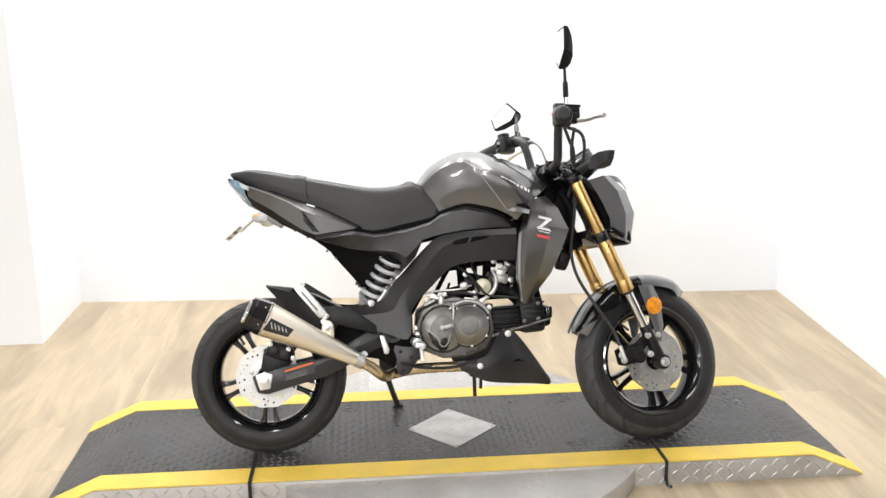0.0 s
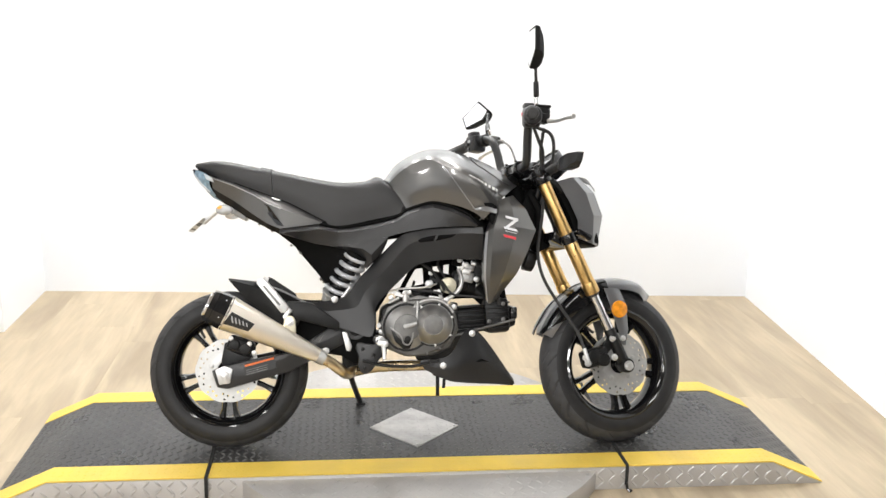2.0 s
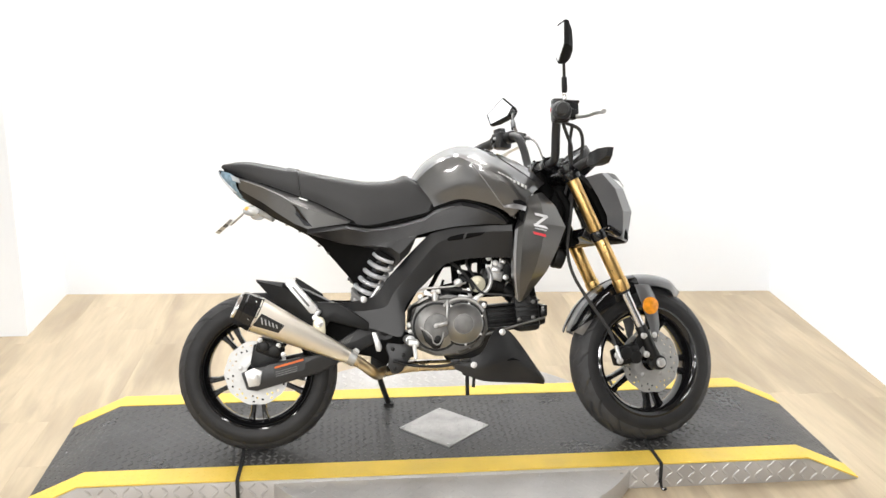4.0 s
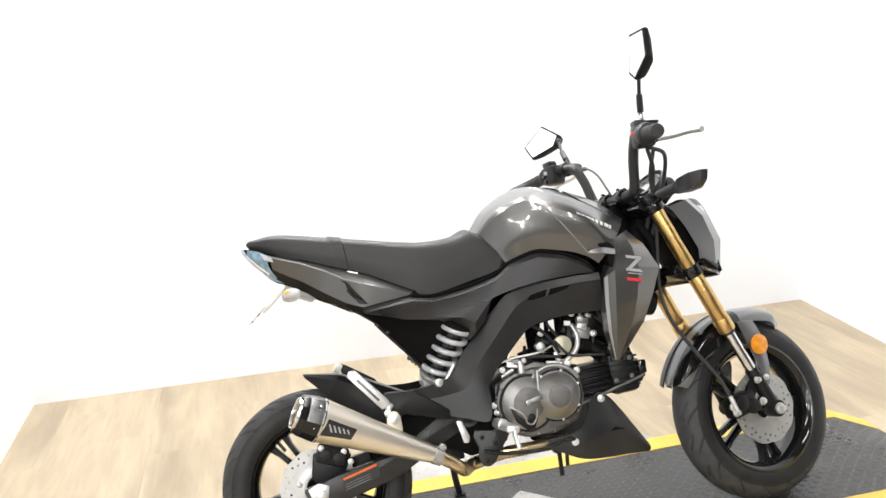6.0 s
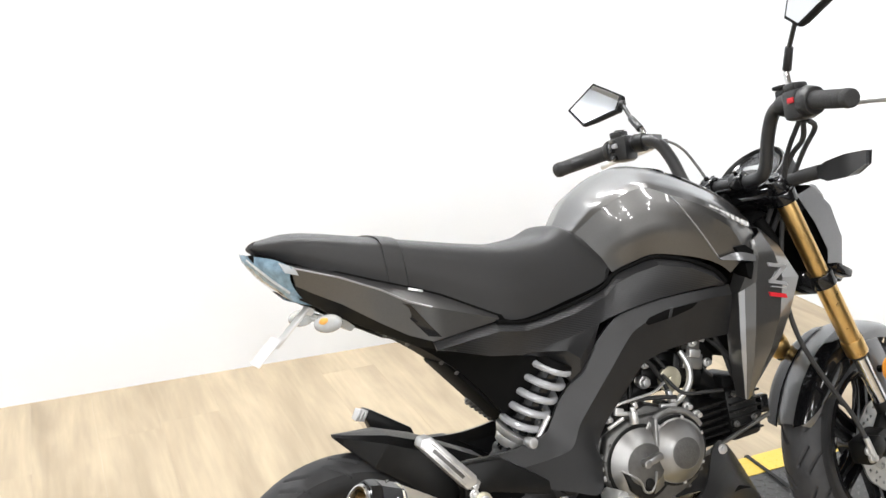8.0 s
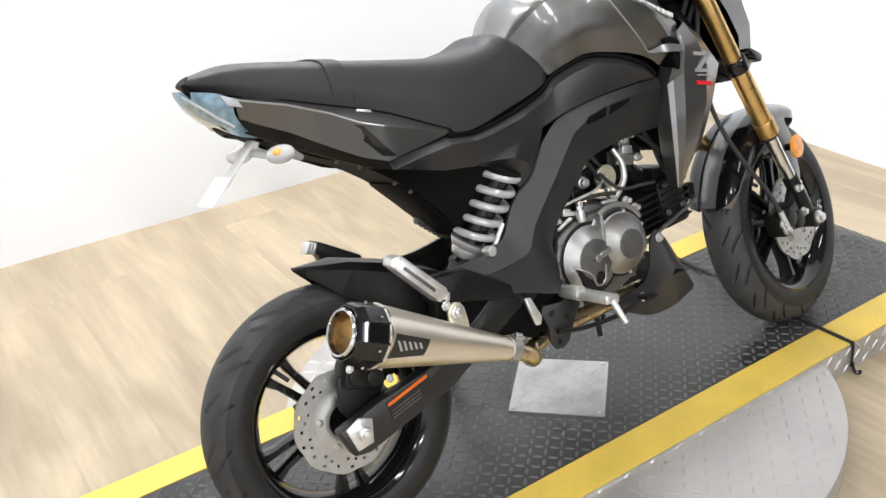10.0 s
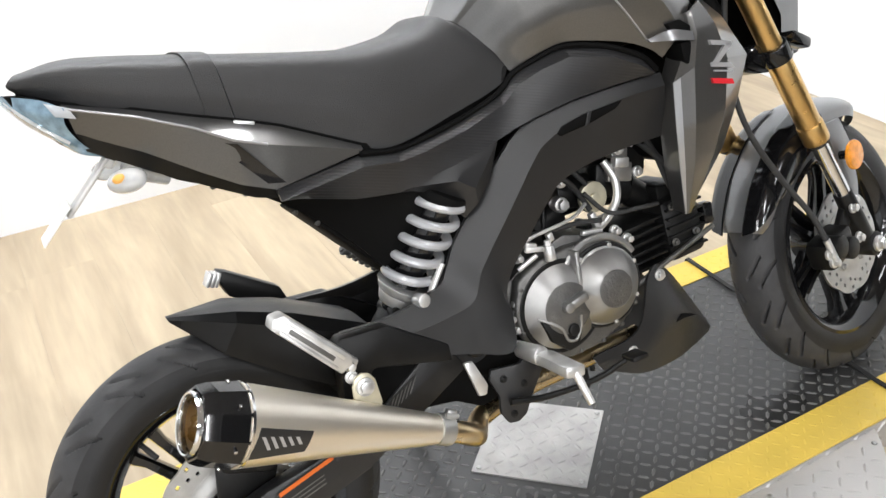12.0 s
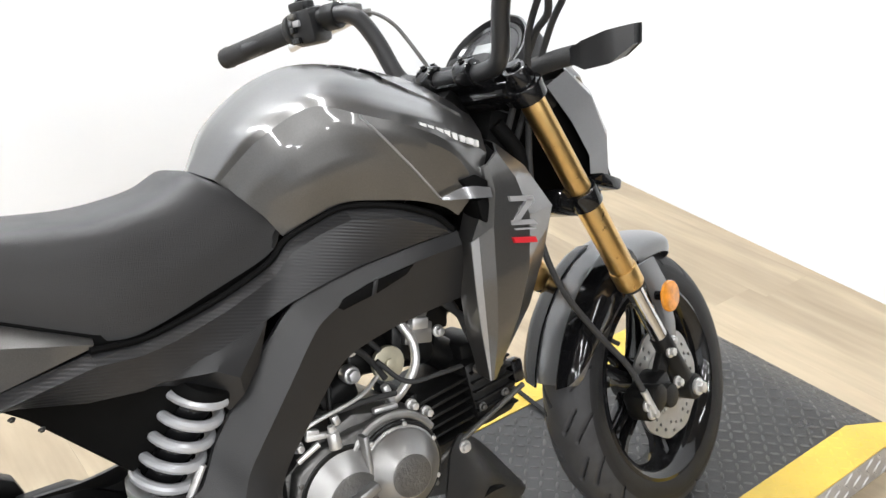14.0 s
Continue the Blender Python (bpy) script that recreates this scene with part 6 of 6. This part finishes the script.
# gauge
GM = pose(0.940, 0.0, 0.842, 0, -40, 0)
gauge = steer_part("gauge", moved(join(rod((0, 0, -0.035), (0, 0, 0.004), 0.050, 0.066, 40, 0.004), box((0.085, 0.115, 0.045), (0.02, 0, -0.030), 0.012)), GM), M_GLOSSBLACK, "gloss black instrument pod")
part("gauge_glass", moved(rod((0, 0, 0.003), (0, 0, 0.0065), 0.056, 0.055, 40, 0.001), GM), M_GLASS, gauge, "grey instrument glass")
part("gauge_ring", moved(moved(revolve([(0.056, 0), (0.066, 0), (0.067, 0.004), (0.062, 0.008), (0.056, 0.006)], 44, True), Matrix.Rotation(radians(90), 4, "X")), GM), M_GLOSSBLACK, gauge)

part("gauge_display", moved(box((0.040, 0.062, 0.001), (0.004, 0, 0.0070), 0.0004), GM), M_DISPLAY, gauge, "pale grey display")
part("gauge_hood", moved(moved(revolve([(0.066, -0.01), (0.0715, -0.008), (0.0735, 0.012), (0.0705, 0.013), (0.066, 0.002)], 44, True), Matrix.Rotation(radians(90), 4, "X")), GM), M_BLACK, gauge, "black hood round the instrument")
clamp = steer_part("bar_clamp", join(box((0.040, 0.085, 0.030), (0.858, 0, 0.822), 0.010, TURN_F), box((0.045, 0.09, 0.080), (0.898, 0, 0.812), 0.014, TURN_F)), M_CASEBLACK, "black handlebar clamp block")
for s in (-1, 1):
    part("riser_cap", join(rod((0.848, s * 0.022, 0.830), (0.848, s * 0.050, 0.831), 0.0195, segs=24, bevel=0.003), *[bolt((0.838 + 0.020 * k, s * 0.036, 0.848), 0.004, 0.005, (-0.2, 0, 1)) for k in (0, 1)]), M_GLOSSBLACK, clamp, "rounded cap over the handlebar")
for s in (-1, 1):
    steer_part("cowl_stay", tube([(0.905, s * 0.050, 0.800), (0.940, s * 0.066, 0.790), (0.975, s * 0.070, 0.760)], 0.011, 5, 12), M_CASEBLACK, "black lamp cowl stay")

# handlebar and controls
def bar_side(s):
    return [(0.848, s * 0.02, 0.828), (0.848, s * 0.075, 0.830), (0.846, s * 0.100, 0.846), (0.840, s * 0.122, 0.905), (0.832, s * 0.148, 0.944), (0.815, s * 0.190, 0.953), (0.795, s * 0.265, 0.944), (0.763, s * 0.335, 0.931)]


bar = steer_part("handlebar", tube([*bar_side(-1)[::-1], *bar_side(1)], 0.0128, 6, 18), M_BLACK, "black tubular handlebar")
for s in (-1, 1):
    g0, g1 = Vector((0.798, s * 0.252, 0.9455)), Vector((0.759, s * (0.345 if s < 0 else 0.378), 0.929))
    gd = (g1 - g0).normalized()
    grip = part("grip", join(rod(g0, g1, 0.0165, 0.0160, 28, 0.002), rod(g0 - gd * 0.004, g0 + gd * 0.006, 0.024, 0.021, 28, 0.002), rod(g1 - gd * 0.004, g1 + gd * 0.012, 0.0175, 0.0155, 28, 0.003)), M_GRIP, bar, "ribbed black rubber grip")
    sw = part("switch_housing", join(box((0.050, 0.044, 0.056), (0.809, s * 0.222, 0.945), 0.010, (0, 0, s * 12)), rod((0.803, s * 0.240, 0.946), (0.797, s * 0.262, 0.943), 0.029 if s < 0 else 0.021, 0.025 if s < 0 else 0.020, 28, 0.003),
                                     box((0.03, 0.03, 0.014), (0.800, s * 0.222, 0.976), 0.004, (0, 0, s * 12))), M_BLACK, bar, "black switch housing")
    part("switch_button", box((0.010, 0.014, 0.010), (0.785, s * 0.222, 0.952), 0.002), M_RED if s < 0 else M_DECAL, bar, "red kill switch" if s < 0 else "")
    part("lever_mount", join(rod((0.826, s * 0.172, 0.951), (0.820, s * 0.196, 0.951), 0.020, segs=24, bevel=0.002), box((0.050, 0.028, 0.030), (0.850, s * 0.186, 0.952), 0.006, (0, 6, 0))), M_CASEBLACK, bar)
    part("lever", tube([(0.858, s * 0.185, 0.945), (0.878, s * 0.205, 0.942), (0.882, s * 0.250, 0.936), (0.872, s * 0.310, 0.930), (0.872, s * 0.360, 0.924)], 0.0062, 6, 12, [0.008, 0.0065, 0.0055, 0.0055, 0.007]), M_ALLOY_BRIGHT, bar,
         "bright aluminium lever")
for k, (dx, dz, size) in enumerate(((-0.026, 0.018, (0.010, 0.016, 0.008)), (-0.028, -0.002, (0.012, 0.010, 0.010)), (-0.026, -0.018, (0.010, 0.018, 0.010)), (0.0, 0.038, (0.022, 0.012, 0.008)))):
    part("switch_button", box(size, (0.809 + dx, 0.228, 0.945 + dz), 0.002), M_GLOSSBLACK if k else M_CASE, bar)
part("clutch_perch", join(box((0.030, 0.018, 0.022), (0.842, 0.160, 0.952), 0.004, (0, 6, 0)), rod((0.862, 0.176, 0.948), (0.880, 0.160, 0.946), 0.007, 0.006, 14, 0.001)), M_CASE, bar)
part("brake_reservoir", join(box((0.045, 0.040, 0.034), (0.862, -0.168, 0.968), 0.006), box((0.049, 0.044, 0.008), (0.862, -0.168, 0.988), 0.003)), M_CASEBLACK, bar, "black brake fluid reservoir")
part("clutch_cable", tube([(0.858, 0.178, 0.948), (0.878, 0.155, 0.944), (0.890, 0.130, 0.922), (0.894, 0.105, 0.885), (0.900, 0.07, 0.82)], 0.0030, 8, 10), M_CASE, bar, "grey clutch cable loop")
part("throttle_cable", tube([(0.82, -0.215, 0.915), (0.845, -0.190, 0.885), (0.882, -0.135, 0.862), (0.905, -0.075, 0.80), (0.90, -0.03, 0.72)], 0.005, 8, 10), M_GRIP, bar)
part("throttle_cable", tube([(0.830, -0.215, 0.918), (0.880, -0.195, 0.905), (0.915, -0.140, 0.87), (0.925, -0.085, 0.80), (0.915, -0.04, 0.72)], 0.005, 8, 10), M_GRIP, bar)


def mirror_thing(base, sleeve, joint, centre, u, v, normal):
    u, v, n = Vector(u).normalized(), Vector(v).normalized(), Vector(normal).normalized()
    c = Vector(centre)
    stem = steer_part("rear_view_mirror", join(tube([sleeve, Vector(sleeve).lerp(Vector(joint), 0.5), joint], 0.0046, 4, 12), rod(base, sleeve, 0.0085, 0.0078, 16, 0.001), ball(joint, 0.009, (1, 1, 1), 12)), M_BLACK,
                      "black five-sided rear view mirror on a stalk")
    shape = [(0.077, -0.004), (0.0175, 0.058), (-0.066, 0.016), (-0.058, -0.020), (0.029, -0.048)]

    def poly(k, d, back=0.0):
        return [c + u * (a * k - back) + v * b * k + n * d for a, b in shape]

    shell = bmesh.new()
    rings_ = [[shell.verts.new(p) for p in poly(k, d, back)] for k, d, back in ((0.985, 0.0034, 0), (1.0, 0.0, 0), (0.98, -0.008, 0.001), (0.72, -0.022, 0.012), (0.40, -0.030, 0.022))]
    for p, q in zip(rings_, rings_[1:]):
        for i in range(5):
            shell.faces.new((p[i], p[(i + 1) % 5], q[(i + 1) % 5], q[i]))
    shell.faces.new(rings_[0])
    shell.faces.new(rings_[-1])
    part("shell", shell, M_SHELL, stem, "", 25)
    glass = bmesh.new()
    glass.faces.new([glass.verts.new(p) for p in poly(0.89, 0.0042)])
    made_ = bmesh.ops.extrude_face_region(glass, geom=glass.faces[:])
    bmesh.ops.translate(glass, vec=-n * 0.0025, verts=[w for w in made_["geom"] if isinstance(w, bmesh.types.BMVert)])
    part("mirror_glass", glass, M_MIRROR, stem, "mirror glass")


mirror_thing((0.838, 0.192, 0.981), (0.849, 0.226, 1.011), (0.862, 0.258, 1.050), (0.845, 0.320, 1.060), (-0.25, 0.963, 0.10), (0.40, 0.03, 0.916), (-0.91, -0.24, 0.35))
mirror_thing((0.843, -0.181, 1.015), (0.834, -0.200, 1.054), (0.818, -0.234, 1.098), (0.788, -0.284, 1.126), (-0.176, -0.77, 0.614), (0.12, 0.62, 0.78), (-0.93, 0.34, 0.10))
for s in (-1, 1):
    part("mirror_collar", rod((0.848, s * 0.180, 0.950), (0.841, s * (0.193 if s > 0 else 0.180), 0.984 if s > 0 else 1.018), 0.0068, segs=14, bevel=0.001), M_CHROME, bar)
    ind = steer_part("front_indicator", join(tube([(0.925, s * 0.075, 0.815), (0.927, s * 0.12, 0.822), (0.929, s * 0.160, 0.825)], 0.0135, 5, 16)), M_GRIP, "black front indicator with smoked lens")
    blade = [[(0.916, s * 0.158, 0.815), (0.909, s * 0.184, 0.804), (0.914, s * 0.220, 0.806), (0.934, s * 0.248, 0.824)],
             [(0.919, s * 0.158, 0.834), (0.913, s * 0.184, 0.842), (0.920, s * 0.220, 0.849), (0.940, s * 0.250, 0.850)],
             [(0.942, s * 0.158, 0.834), (0.950, s * 0.184, 0.842), (0.957, s * 0.220, 0.848), (0.954, s * 0.250, 0.849)],
             [(0.942, s * 0.158, 0.815), (0.948, s * 0.184, 0.806), (0.953, s * 0.220, 0.809), (0.949, s * 0.248, 0.824)]]
    body = surface(blade + blade[:1], 3, 3, 0.0, False, False)
    bmesh.ops.holes_fill(body, edges=body.edges)
    part("blade", body, M_BLACK, ind, "", 30)
    lens_bm = surface([[(p[0] + 0.002, p[1] * 1.01, p[2]) for p in blade[3]], [(p[0] + 0.002, p[1] * 1.01, p[2]) for p in blade[2]]], 3, 2, 0.002, False, False, (-1, 0, 0))
    part("lens", lens_bm, M_GLASS, ind, "smoked lens")

# ---- floor planks, last ----
BACK = -3.2
slab_bm = box((6.9, 1.95 - BACK, 0.06), (-0.9, (BACK + 1.95) / 2, FLOOR - 0.036))
floor = new("floor", finish("floor", slab_bm, M_BASE))
tagged(floor, "light oak vinyl plank floor", "floor", kind="structure")
PW, PL = 0.183, 1.22
plank_me = finish("plank", box((PW - 0.0002, PL - 0.0002, 0.006), (0, 0, -0.003), 0.00015, segs=1), M_OAK)
rng = random.Random(4)
x = X0 + PW / 2
while x < 2.5:
    y = BACK - rng.random() * PL
    while y < 1.95:
        start, end = max(y, BACK), min(y + PL, 1.95)
        ob = new("plank", plank_me)
        ob.parent = floor
        ob.location = (x, (start + end) / 2, FLOOR)
        ob.rotation_euler = (0, 0, math.pi * rng.randrange(2))
        ob.scale = (1, (end - start) / PL, 1)
        y += PL
    x += PW
# made-up dark floor out of view, there to darken what the covers reflect
back = new("floor_back", finish("floor_back", join(box((X1 - X0 + 0.3, BACK - Y0, 0.06), ((X0 + X1) / 2, (Y0 + BACK) / 2, FLOOR - 0.034)), box((2.7, 3.0, 0.06), (3.9, BACK + 1.5, FLOOR - 0.034))), M_DARKFLOOR))
tagged(back, "unseen dark floor behind the camera, added to darken reflections", "floor", kind="structure")
